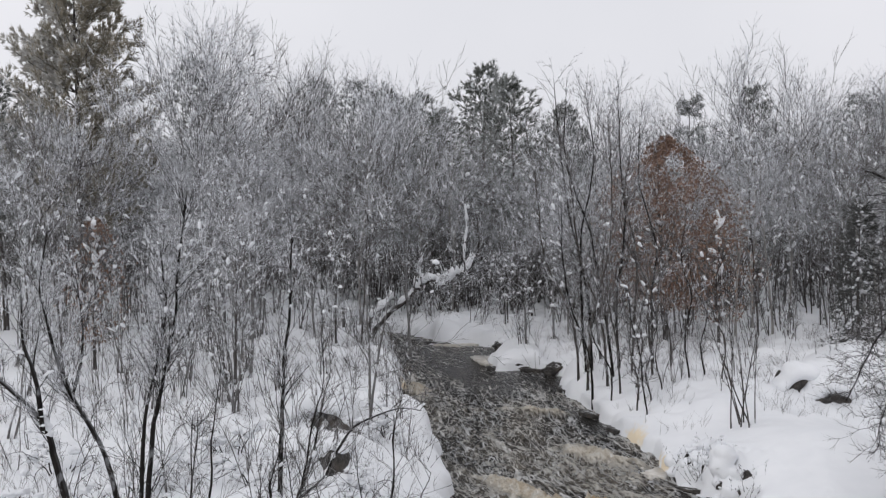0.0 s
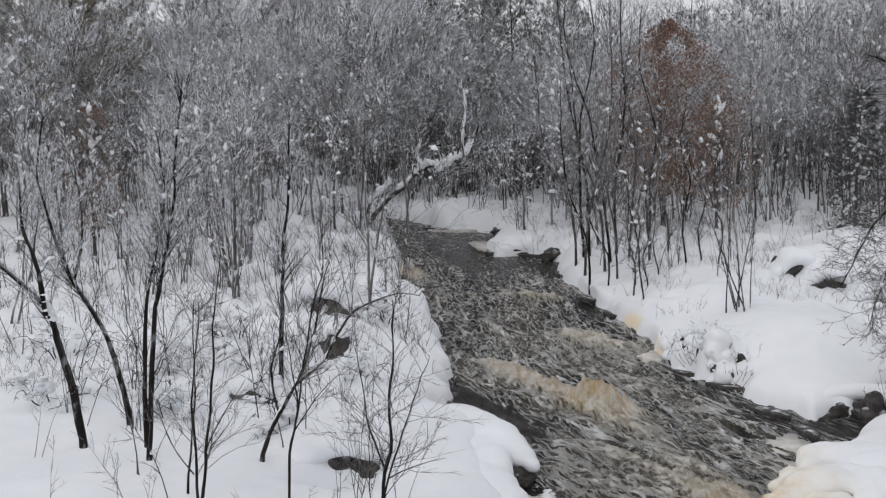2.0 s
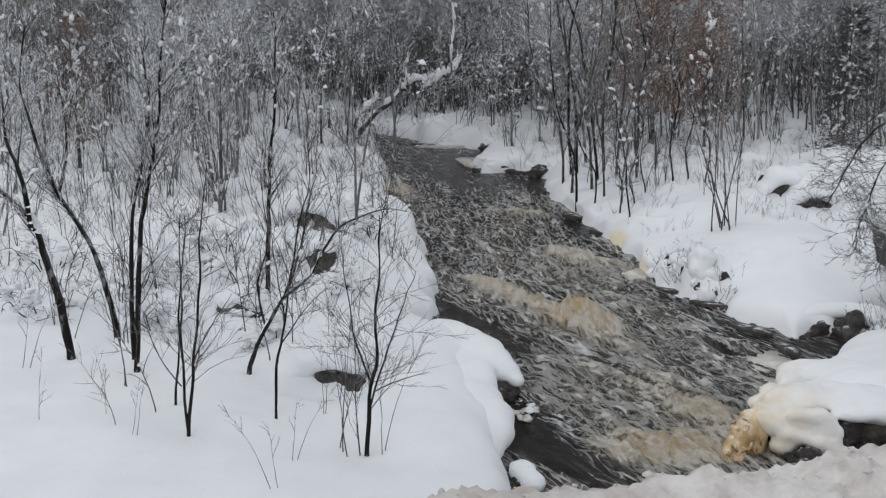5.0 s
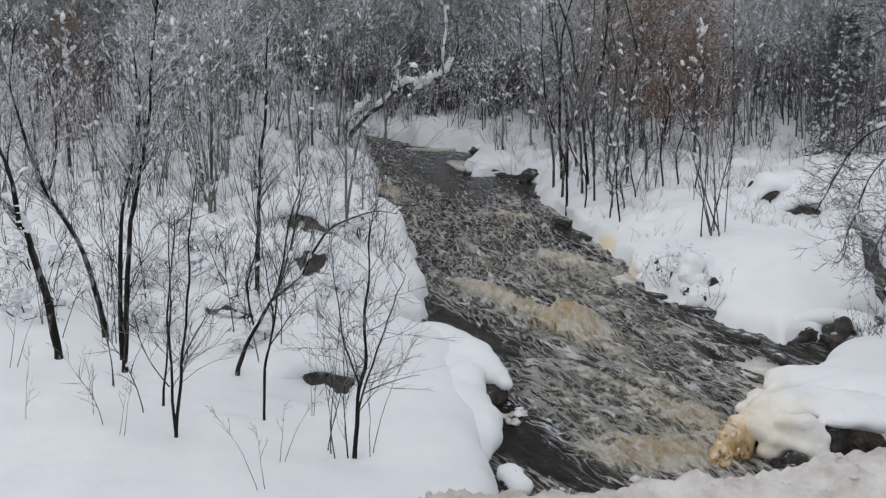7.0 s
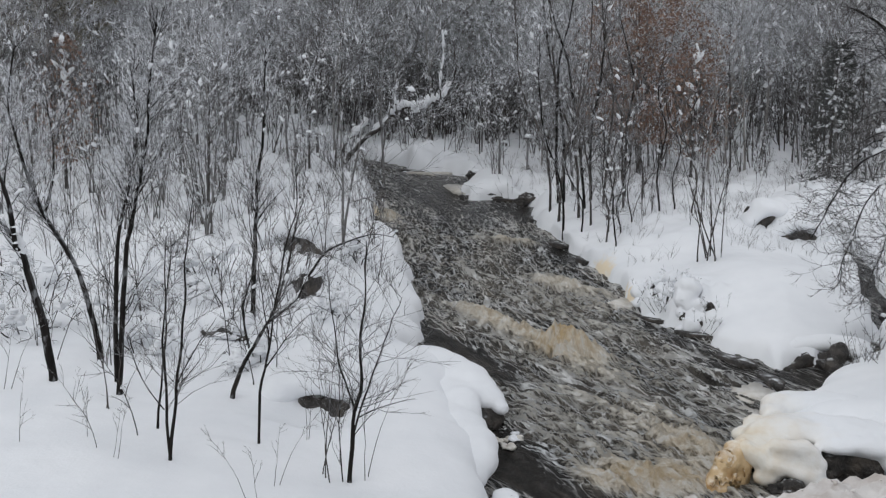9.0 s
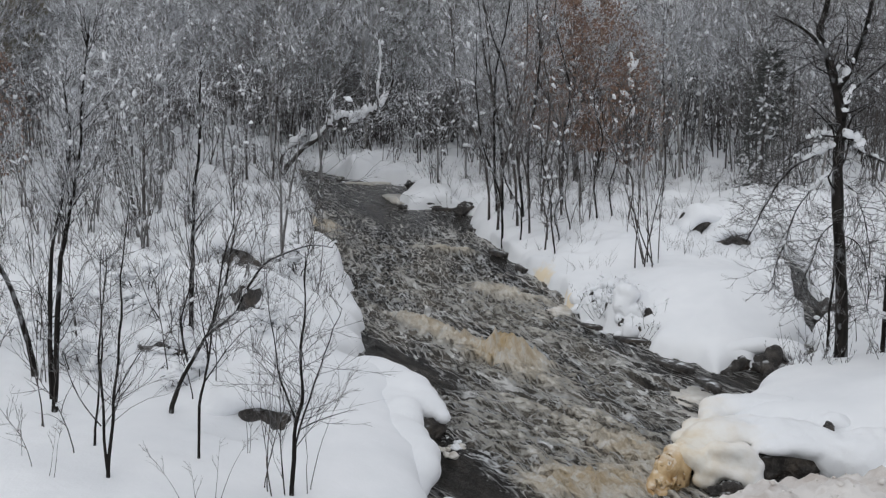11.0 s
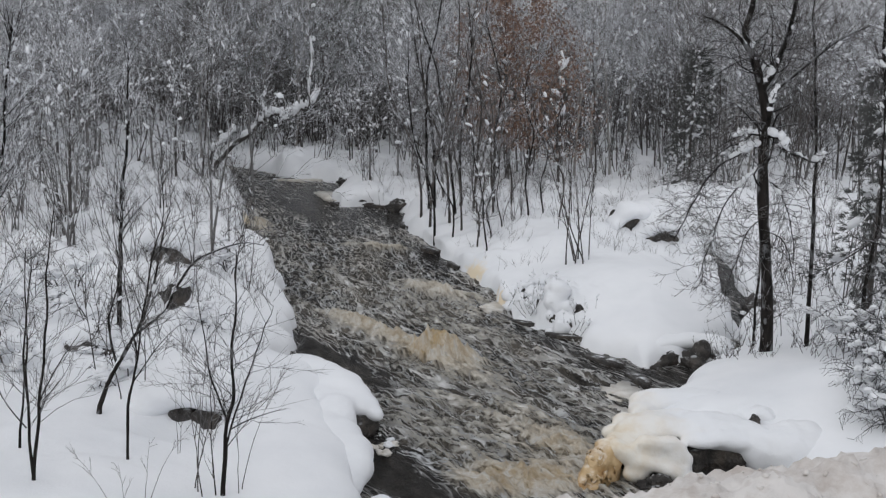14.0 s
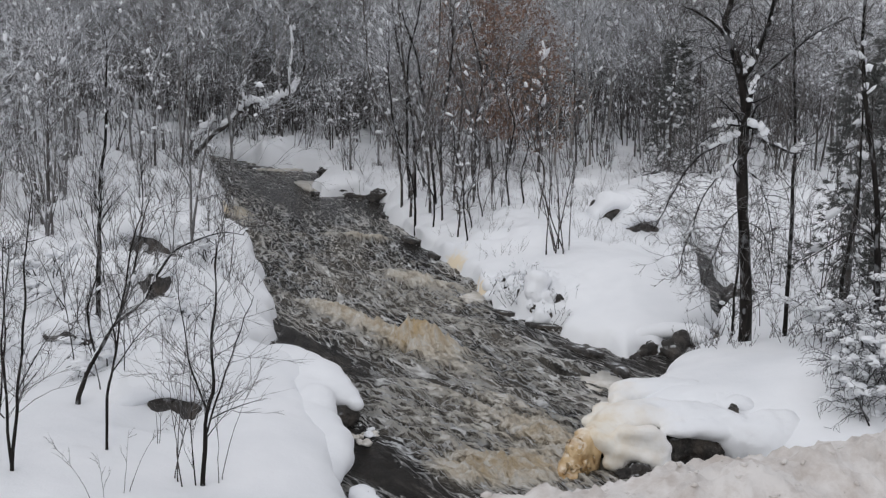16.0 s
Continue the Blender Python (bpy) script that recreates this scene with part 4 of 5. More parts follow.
saplings = [tagged(bare_tree(400 + k, 2.4, 0.011, limbs=10, twigs=2, fine=1, start=0.2, spread=1.1, snow=2, stems=(1, 2, 3, 1, 2)[k], splay=0.35, name="sapling", twig=TWIG_BARE,
                             twig_r=0.0042, snow_size=0.04, angle=(0.5, 1.15), bend=0.13, rise=0.03), "thin bare sapling standing in the snow", "sapling", "saplings on the banks") for k in range(5)]

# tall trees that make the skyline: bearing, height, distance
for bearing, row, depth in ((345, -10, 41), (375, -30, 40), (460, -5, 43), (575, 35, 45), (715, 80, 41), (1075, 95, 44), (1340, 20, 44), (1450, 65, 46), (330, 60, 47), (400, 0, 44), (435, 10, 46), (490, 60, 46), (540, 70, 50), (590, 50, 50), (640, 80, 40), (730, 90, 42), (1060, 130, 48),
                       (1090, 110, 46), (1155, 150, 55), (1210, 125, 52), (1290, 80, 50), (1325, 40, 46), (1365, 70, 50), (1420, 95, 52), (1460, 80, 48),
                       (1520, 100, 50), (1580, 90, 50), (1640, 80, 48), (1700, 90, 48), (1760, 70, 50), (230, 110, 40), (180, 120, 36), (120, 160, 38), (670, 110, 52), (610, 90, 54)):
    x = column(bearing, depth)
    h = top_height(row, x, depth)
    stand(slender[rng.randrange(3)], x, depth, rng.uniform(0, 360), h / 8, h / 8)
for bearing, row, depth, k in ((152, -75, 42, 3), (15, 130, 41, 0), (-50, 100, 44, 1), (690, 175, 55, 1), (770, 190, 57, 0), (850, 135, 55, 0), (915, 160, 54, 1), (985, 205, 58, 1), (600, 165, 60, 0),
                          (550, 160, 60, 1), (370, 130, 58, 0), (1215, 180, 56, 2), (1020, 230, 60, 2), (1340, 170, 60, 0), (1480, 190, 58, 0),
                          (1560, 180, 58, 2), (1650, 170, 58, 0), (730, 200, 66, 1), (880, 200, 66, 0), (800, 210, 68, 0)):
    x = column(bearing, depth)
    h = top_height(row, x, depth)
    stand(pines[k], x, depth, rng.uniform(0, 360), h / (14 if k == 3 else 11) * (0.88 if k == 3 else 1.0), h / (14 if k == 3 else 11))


def free(x, y, room):
    return float(wet(np.array([x]), np.array([y]))[0]) > room


def seen_side(x, y):
    return abs(x - 0.085 * y) < 0.53 * y


# the general wood
for row_y in np.arange(27, 65, 2.4):
    for col_x in np.arange(-30, 46, 2.4):
        x, y = col_x + rng.uniform(-1.1, 1.1), row_y + rng.uniform(-1.1, 1.1)
        if not seen_side(x, y) or not free(x, y, 0.9):
            continue
        if (x < 0 and y < 27) or (x >= 0 and y < 37 and x < 18) or (9 < x < 18 and y < 41):
            continue
        if (6.0 < x < 11.5 and y < 44.5) or rng.random() < (0.12 if y > 40 else 0.68 if x < 0 else 0.3):
            continue
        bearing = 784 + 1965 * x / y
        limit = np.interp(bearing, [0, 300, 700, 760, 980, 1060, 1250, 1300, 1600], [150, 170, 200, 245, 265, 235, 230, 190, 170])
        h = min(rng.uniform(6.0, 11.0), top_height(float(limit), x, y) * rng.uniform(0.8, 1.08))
        stand(rimy[rng.randrange(4)] if x < -1.5 and rng.random() < 0.6 else kinds[rng.randrange(8)], x, y, rng.uniform(0, 360), h / 8 * rng.uniform(0.85, 1.2), h / 8)
# shrubs under the trees
for row_y in np.arange(26, 58, 2.4):
    for col_x in np.arange(-28, 42, 2.0):
        x, y = col_x + rng.uniform(-1, 1), row_y + rng.uniform(-1.2, 1.2)
        if not seen_side(x, y) or not free(x, y, 0.7):
            continue
        if (x < 0 and y < 38 and rng.random() < 0.85) or (x >= 0 and x < 18 and (y < 33 or (y < 40 and rng.random() < 0.35))) or (9 < x < 15 and y < 37):
            continue
        small = 0.6 if x > 0 and y < 40 else 1.0
        stand(thickets[rng.randrange(4)], x, y, rng.uniform(0, 360), small * rng.uniform(0.8, 1.2), small * rng.uniform(0.7, 1.15))
# a close row of shrubs on the far shore, and more among the trees by the road
for i in range(46):
    y = 48.5 + 8 * rng.random()
    x = rng.uniform(-6, 9)
    if free(x, y, 0.8):
        stand(thickets[rng.choice((0, 2, 2, 3))], x, y, rng.uniform(0, 360), rng.uniform(0.9, 1.2), rng.uniform(0.7, 1.0))
for i in range(20):
    x, y = rng.uniform(11.5, 19), rng.uniform(21, 34)
    if free(x, y, 0.7) and x > 0.5 * y:
        stand(thickets[rng.randrange(4)], x, y, rng.uniform(0, 360), rng.uniform(0.5, 0.9), rng.uniform(0.5, 0.9))
# rime-covered shrubs on the near side of the wood
rimed = [tagged(bare_tree(340 + k, (5.4, 4.6, 6.2)[k], 0.028, limbs=36, twigs=6, fine=4, start=0.38, spread=0.95, snow=(12, 16, 10)[k], stems=(3, 4, 2)[k], splay=0.3, bend=0.12, rise=0.02, name="rimed_shrub", bark=BARK_GREY,
                          twig=TWIG_WHITE, twig_r=0.0085, snow_size=0.08, angle=(0.5, 1.15)), "tall shrub white with rime and snow", "shrub", "rimed shrubs") for k in range(3)]
for i in range(18):
    y = 25 + 16 * rng.random()
    x = rng.uniform(-0.46, -0.10) * y
    k = rng.uniform(0.75, 1.2)
    if free(x, y, 0.8):
        stand(rimed[rng.randrange(3)], x, y, rng.uniform(0, 360), k, k)
# saplings on both banks
n = 0
while n < 76:
    left = rng.random() < 0.62
    x, y = (rng.uniform(-11, -0.6), 18.5 + 13.5 * rng.random() ** 0.8) if left else (rng.uniform(3.9, 14), rng.uniform(28, 39))
    if not seen_side(x, y) or not free(x, y, 0.5) or (not left and y < 31 and 5.5 < x < 11) or (not left and rng.random() < (x - 4) / 14):
        continue
    k = rng.uniform(0.4, 1.25)
    stand(saplings[rng.randrange(5)], x, y, rng.uniform(0, 360), k, k)
    n += 1

for x, y, k in ((-3.9, 13.9, 0.45), (-4.5, 15.7, 0.9), (-4.4, 14.6, 0.4), (-4.15, 14.2, 0.55), (-5.25, 14.4, 0.4), (-1.7, 13.25, 0.45), (-1.75, 12.5, 0.5), (-3.75, 14.8, 0.9), (-6.0, 17.9, 0.8), (-6.3, 16.6, 0.6),
                (-1.15, 13.9, 0.8), (-0.95, 13.6, 0.9), (-0.55, 13.7, 0.7), (-1.4, 15.1, 0.5), (-2.5, 17.2, 1.0), (-2.2, 17.6, 0.9), (-3.0, 18.0, 1.1), (-4.9, 17.8, 1.1), (-5.0, 19.6, 1.2), (-5.7, 20.4, 1.0)):
    stand(saplings[rng.randrange(5)], x, y, rng.uniform(0, 360), k, k)
for i in range(34):
    x, y = rng.uniform(9.8, 17), rng.uniform(18.5, 31)
    if free(x, y, 0.5) and 0.42 * y < x < 0.64 * y:
        k = rng.uniform(0.5, 1.5)
        stand(saplings[rng.randrange(5)], x, y, rng.uniform(0, 360), k, k)

# the wood goes on, too far to tell its trees apart
far = Build()
fr = random.Random(5)
for _ in range(1500):
    y = fr.uniform(70, 125)
    x = fr.uniform(-0.5, 0.68) * y
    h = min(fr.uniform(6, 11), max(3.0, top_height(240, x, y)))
    p = Vector((x, y, ground_z(x, y) - 0.2))
    top = p + Vector((fr.uniform(-0.4, 0.4), 0, h))
    far.slot = 0
    far.tube([p, p.lerp(top, 0.5), top], [0.09, 0.06, 0.01], 3)
    far.slot = 1
    for _ in range(26):
        q = p.lerp(top, fr.uniform(0.05, 0.97))
        far.cone(q, q + Vector((fr.uniform(-1, 1), fr.uniform(-1, 1), fr.uniform(0.1, 1.3))) * fr.uniform(0.5, 1.6), 0.035)
# the pale frosted twig colour also stands in for haze over the distance
tagged(new("far_woods", far.mesh("far_woods", [BARK_GREY, TWIG])), "grey leafless winter woods in the distance", "woods", kind="stuff")

under = Build()
fr = random.Random(15)
for _ in range(420):
    y = fr.uniform(50, 70)
    x = fr.uniform(-0.44, 0.62) * y
    if not free(x, y, 0.8):
        continue
    p = Vector((x, y, ground_z(x, y) - 0.1))
    for _ in range(5):
        tip = p + Vector((fr.gauss(0, 0.7), fr.gauss(0, 0.5), fr.uniform(1.6, 3.6)))
        under.slot = 0
        under.tube([p, p.lerp(tip, 0.5) + Vector((fr.gauss(0, 0.12), 0, 0.1)), tip], [0.022, 0.016, 0.006], 3)
        under.slot = 1
        for _ in range(9):
            q = p.lerp(tip, fr.uniform(0.15, 1))
            under.cone(q, q + Vector((fr.gauss(0, 0.6), fr.gauss(0, 0.6), fr.uniform(0.1, 0.9))) * fr.uniform(0.4, 0.9), 0.016)
tagged(new("undergrowth", under.mesh("undergrowth", [BARK, TWIG_BARE])), "frosted bare undergrowth deep in the wood", "undergrowth", kind="stuff")

# dry stalks and brush tips that poke through the snow
weeds = Build()
fr = random.Random(9)
n = 0
while n < 2600:
    if fr.random() < 0.6:
        x, y = fr.uniform(-13, -0.4), 15 + 27 * fr.random() ** 0.7
    else:
        x, y = fr.uniform(3.6, 19), fr.uniform(24, 48)
    patch = noise.noise(Vector((x * 0.6, y * 0.6, 3)))
    if patch < (0.25 if y < 20 else 0.02) or (5.5 < x < 11.5 and y < 28.5):
        n += 0.2
        continue
    z = ground_z(x, y)
    if z < float(water_level(y)) + 0.35:
        continue
    p = Vector((x, y, z - 0.1))
    for _ in range(2):
        tip = Vector((fr.gauss(0, 0.45), fr.gauss(0, 0.45), 1)).normalized() * fr.uniform(0.25, 0.8)
        mid = p + tip * 0.55 + Vector((fr.gauss(0, 0.05), fr.gauss(0, 0.05), 0.03))
        weeds.tube([p, mid, p + tip], [0.004, 0.003, 0.001], 3)
        for _ in range(2):
            q = p.lerp(mid, fr.uniform(0.4, 1.3))
            weeds.cone(q, q + (tip.normalized() + Vector((fr.gauss(0, 0.7), fr.gauss(0, 0.7), 0))) * fr.uniform(0.1, 0.3), 0.0028)
    n += 1
tagged(new("brush_stalks", weeds.mesh("brush_stalks", TWIG_BARE)), "dry brown stalks poking through the snow", "brush", kind="stuff")


# ---- trees of their own shape on the near banks ----
DARK = "dark leafless tree with thin twigs, rooted in snow"
shaped_tree(1, -0.78, 13.7, 0.031, [([(0, 0), (0.05, 0.64), (0.12, 1.24), (0.14, 1.83), (0.17, 2.47), (0.19, 3.2)], 1), ([(0.09, 0.87), (0.37, 1.02), (0.76, 1.14)], 0.3), ([(0.06, 0.7), (0.22, 1.3), (0.40, 1.9), (0.62, 2.5)], 0.42), ([(0.08, 0.95), (-0.12, 1.5), (-0.22, 2.1), (-0.30, 2.7)], 0.38), ([(-0.08, 0.0), (-0.14, 0.8), (-0.10, 1.7)], 0.28)],
            "slim dark young tree with upswept bare twigs", twigs=20, fine=2, length=1.0, twig_r=0.0031, lo=0.16, angle=(0.65, 1.2), clumps=0, up=0.08, crook=0.3)
shaped_tree(2, -3.13, 13.9, 0.023, [([(0, 0), (0.06, 0.63), (0.14, 1.32), (0.20, 2.08), (0.28, 2.82), (0.34, 3.6)], 1), ([(0, 0.1), (-0.06, 0.97), (-0.04, 1.59), (-0.04, 2.33), (-0.01, 2.95)], 0.8), ([(0.1, 1.0), (0.34, 1.5), (0.62, 1.95)], 0.35), ([(-0.05, 0.7), (-0.3, 1.1), (-0.5, 1.7)], 0.35)],
            "twin-stemmed slim bare tree in the snow", twigs=20, fine=2, length=0.8, twig_r=0.0031, lo=0.2, angle=(0.65, 1.2), clumps=0, up=0.08, crook=0.3)
shaped_tree(3, -3.57, 15.1, 0.016, [([(0, 0), (0.13, 1.30), (0.19, 2.03), (0.24, 2.8)], 1)], "slim bare young tree in the snow", twigs=18, fine=2, length=0.7, twig_r=0.0034, clumps=0)
shaped_tree(4, -2.10, 14.8, 0.020, [([(0, 0), (0.03, 0.75), (0.14, 1.40), (0.27, 2.27), (0.48, 3.21), (0.52, 3.9)], 1), ([(0.14, 1.4), (0.05, 1.9), (-0.05, 2.7)], 0.5), ([(0.1, 1.1), (0.4, 1.55), (0.75, 1.9)], 0.4)],
            DARK, twigs=20, fine=2, length=0.85, twig_r=0.0036, clumps=3)
shaped_tree(5, -2.80, 16.7, 0.036, [([(0, 0), (0.23, 0.60), (0.55, 1.19), (0.73, 1.60), (0.96, 2.49), (1.10, 3.1)], 1), ([(0.55, 1.19), (0.99, 1.56), (1.26, 2.05), (1.52, 2.36), (2.12, 2.60), (2.47, 2.57)], 0.7),
            ([(0.3, 0.75), (0.2, 1.3), (0.35, 2.1), (0.3, 2.9)], 0.5)], "crooked dark tree with an arching limb under snow", crook=0.38, twigs=16, length=0.7, twig_r=0.005,
            ridges=((0, 0.15, 0.5, 0.026), (1, 0.0, 0.35, 0.030)), clumps=8)
shaped_tree(6, -5.64, 17.1, 0.068, [([(0, 0), (-0.15, 0.84), (-0.33, 1.58), (-0.50, 2.12), (-1.00, 2.69), (-1.49, 3.17), (-1.8, 4.0)], 1), ([(-0.5, 2.12), (-0.63, 3.00), (-0.81, 3.53), (-0.84, 4.5)], 0.6)],
            "leaning dark tree with a snow-filled fork", twigs=18, fine=4, length=0.95, twig_r=0.006, lo=0.4, ridges=((0, 0.44, 0.54, 0.065), (1, 0.0, 0.15, 0.035)), clumps=8, twig=TWIG)
shaped_tree(7, -5.21, 18.2, 0.052, [([(0, 0), (-0.13, 0.79), (-0.37, 1.66), (-0.84, 2.47), (-1.08, 3.17), (-1.30, 4.1), (-1.2, 5.2)], 1), ([(-0.84, 2.47), (-0.7, 3.2), (-0.75, 4.4)], 0.55)],
            "leaning dark leafless tree with frosted twigs", twigs=24, fine=4, length=1.0, twig_r=0.006, lo=0.35, clumps=8, twig=TWIG)
shaped_tree(8, -4.47, 16.5, 0.046, [([(0, 0), (0.07, 0.91), (0.18, 2.15), (0.34, 2.92), (0.47, 3.60), (0.58, 4.7), (0.7, 5.8)], 1), ([(-0.02, 0.2), (-0.04, 1.08), (0.06, 2.23), (0.16, 3.00), (0.38, 3.93), (0.3, 5.0)], 0.85)],
            "twin-trunked dark tree with frosted twigs", twigs=26, fine=4, length=1.0, twig_r=0.006, lo=0.4, clumps=10, twig=TWIG)
shaped_tree(9, -3.08, 20.9, 0.05, [([(0, 0), (0.06, 1.39), (0.10, 2.48), (0.24, 4.1), (0.2, 5.4)], 1)], DARK, twigs=22, length=0.8, twig_r=0.006, lo=0.3, clumps=6, twig=TWIG)
shaped_tree(10, 9.32, 20.1, 0.112, [([(0, 0), (-0.15, 1.58), (-0.32, 2.9), (-0.38, 4.19), (-0.40, 4.6), (-0.56, 5.24), (-0.77, 5.7), (-0.91, 6.06), (-0.88, 6.37), (-0.8, 7.2), (-0.9, 8.2)], 1),
            ([(-0.50, 5.1), (-0.30, 5.41), (-0.17, 5.88), (-0.05, 6.4), (0.05, 7.2), (0.1, 8.2)], 0.55), ([(-0.40, 4.5), (-0.31, 4.99), (-0.06, 5.26), (0.52, 5.72), (0.83, 5.97), (1.5, 6.3)], 0.38),
            ([(-0.77, 5.7), (-1.1, 6.05), (-1.53, 6.29), (-1.75, 6.36)], 0.36), ([(-0.38, 4.2), (-0.7, 4.22), (-1.02, 4.1), (-1.3, 3.92)], 0.26), ([(-0.38, 4.0), (-0.56, 3.98), (-1.05, 3.75), (-1.31, 3.53), (-1.61, 3.1), (-1.81, 2.66), (-2.0, 2.2)], 0.25),
            ([(-0.38, 4.2), (-0.13, 4.15), (0.0, 3.94), (0.35, 3.8), (0.6, 3.73), (0.8, 3.9)], 0.28), ([(-0.4, 3.6), (-0.8, 3.3), (-1.2, 2.7), (-1.4, 2.0), (-1.5, 1.5)], 0.12), ([(-0.35, 3.4), (0.0, 3.2), (0.3, 2.6), (0.45, 1.8)], 0.11),
            ([(-0.3, 2.6), (-0.6, 2.3), (-0.8, 1.6), (-0.95, 1.0)], 0.10), ([(-0.28, 2.4), (0.1, 2.2), (0.35, 1.6), (0.4, 0.9)], 0.09)],
            "tall dark tree with a forked crown and snow in its forks", twigs=34, fine=3, length=0.95, twig_r=0.0046, lo=0.2, up=-0.16, angle=(0.6, 1.4), crook=0.6,
            ridges=((1, 0.0, 0.2, 0.075), (2, 0.05, 0.3, 0.06), (3, 0.1, 0.5, 0.035), (4, 0.0, 0.6, 0.085), (5, 0.05, 0.35, 0.095), (6, 0.0, 0.45, 0.10), (6, 0.75, 1.0, 0.07), (7, 0.05, 0.3, 0.05), (8, 0.05, 0.25, 0.045)), clumps=4, clump=0.06, taper=0.68, share=(0.7, 1.8))
shaped_tree(11, 10.64, 21.1, 0.045, [([(0, 0), (-0.11, 1.97), (-0.15, 3.70), (-0.30, 5.39), (-0.47, 6.6), (-0.4, 7.6)], 1)], DARK, crook=0.38, twigs=12, length=0.8, twig_r=0.005, lo=0.2, clumps=6)
shaped_tree(12, 9.75, 21.7, 0.03, [([(0, 0), (-0.05, 1.2), (-0.02, 2.3), (-0.1, 3.4)], 1)], "slim bare young tree in the snow", twigs=16, length=0.8, twig_r=0.0045, lo=0.1, clumps=10, angle=(0.7, 1.4), up=-0.1)
shaped_tree(13, 12.06, 20.0, 0.08, [([(0, 0), (-0.2, 1.4), (-0.33, 2.30), (-0.76, 4.50), (-1.00, 6.1), (-1.1, 8)], 1), ([(-0.3, 2.1), (0.1, 3.0), (0.1, 4.5)], 0.5)], DARK, crook=0.38, twigs=14, length=0.9, twig_r=0.006, clumps=14, clump=0.08)
shaped_tree(14, 11.6, 20.6, 0.05, [([(0, 0), (-0.05, 1.2), (0.02, 3.0), (-0.1, 5.5)], 1)], DARK, crook=0.38, twigs=14, length=0.8, twig_r=0.006, clumps=10, clump=0.06)
# a bent trunk under snow that leans over the far reach of the river
shaped_tree(15, -2.85, 43.0, 0.105, [([(0, 0), (0.27, 0.54), (0.48, 0.76), (0.87, 1.2), (1.35, 1.52), (1.65, 1.85), (2.04, 2.22), (2.42, 2.39), (2.68, 2.26), (2.96, 2.31), (3.28, 2.57), (3.71, 2.78), (3.96, 3.15), (4.17, 3.42), (4.25, 3.89), (4.15, 4.6)], 1),
            ([(0.0, 0.3), (0.1, 0.91), (0.49, 1.34), (0.96, 1.78)], 0.7), ([(2.04, 2.22), (1.95, 2.9), (2.1, 3.7)], 0.3), ([(3.71, 2.78), (3.66, 3.5), (3.75, 4.6), (3.7, 5.6)], 0.35)],
            "bent grey trunk under snow leaning over the water", twigs=11, fine=4, length=0.8, twig_r=0.008, twig=TWIG, bark=BARK, taper=0.72,
            ridges=((0, 0.0, 0.2, 0.07), (0, 0.22, 0.36, 0.10), (0, 0.36, 0.50, 0.17), (0, 0.50, 0.60, 0.18), (0, 0.58, 0.72, 0.18), (0, 0.72, 0.84, 0.13), (1, 0.3, 1.0, 0.15), (2, 0.2, 0.8, 0.05), (3, 0.1, 0.9, 0.06)), clumps=8, clump=0.1, lo=0.05)
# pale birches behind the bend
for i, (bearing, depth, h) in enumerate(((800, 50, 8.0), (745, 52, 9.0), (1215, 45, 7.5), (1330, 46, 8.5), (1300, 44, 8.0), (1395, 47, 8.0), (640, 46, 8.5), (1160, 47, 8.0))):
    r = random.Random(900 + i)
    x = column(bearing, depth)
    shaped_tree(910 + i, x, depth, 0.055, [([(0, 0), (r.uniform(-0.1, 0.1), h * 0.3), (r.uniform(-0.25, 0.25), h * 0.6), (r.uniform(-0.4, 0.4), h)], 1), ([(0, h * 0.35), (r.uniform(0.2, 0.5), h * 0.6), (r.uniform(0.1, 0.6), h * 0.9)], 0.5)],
                "pale birch with frosted twigs in the wood", twigs=13, fine=4, length=0.8, twig_r=0.009, twig=TWIG_WHITE, bark=BARK_PALE, clumps=12, clump=0.13, up=0.2)

# dark grove on the far bank, leaning out to the light
for i, (x, y, h) in enumerate(((4.5, 34.6, 8.5), (4.9, 32.4, 4.0), (5.4, 31.0, 3.4), (5.6, 30.4, 3.6), (5.1, 34.4, 8.0), (5.4, 35.2, 9.0), (6.0, 35.4, 7.5), (4.6, 35.6, 9.0), (7.3, 35.6, 4.5),
                               (7.5, 33.8, 5.0), (8.4, 33.6, 4.2), (6.9, 36.6, 8.0), (5.8, 33.4, 4.5), (4.9, 36.6, 9.5), (6.4, 32.4, 3.2), (4.5, 33.4, 6.5), (4.3, 35.2, 8.0), (5.7, 36.0, 8.8), (5.3, 33.2, 5.0), (5.9, 31.4, 3.0), (6.6, 35.0, 6.0), (8.2, 34.8, 4.0),
                               (5.6, 31.8, 2.6))):
    r = random.Random(600 + i)
    a, b = r.uniform(-0.22, 0.08), r.uniform(-0.05, 0.05)
    shaped_tree(620 + i, x, y, 0.0042 * h + 0.008, [([(0, 0), (a * h * 0.2 + r.uniform(-0.2, 0.2), h * 0.25), (a * h * 0.5 + r.uniform(-0.35, 0.35), h * 0.5), (a * h * 0.8 + r.uniform(-0.35, 0.35), h * 0.75), (a * h, h)], 1)], "dark slender leafless tree on the snowy bank",
                twigs=14, fine=3, length=0.24 * h ** 0.8, twig_r=0.006, lo=0.12, clumps=9, clump=0.075, angle=(0.4, 1.0), up=0.12, bark=BARK_BLACK if i % 2 else BARK, twig=TWIG if i % 2 else TWIG_BARE)
# two-fanned shrub at the end of the snowy spit
fan = bare_tree(31, 4.0, 0.026, limbs=48, twigs=3, fine=2, start=0.3, spread=0.5, snow=4, stems=8, splay=0.42, name="shrub", twig=TWIG_BARE, twig_r=0.0045, angle=(0.25, 0.55), snow_size=0.04)
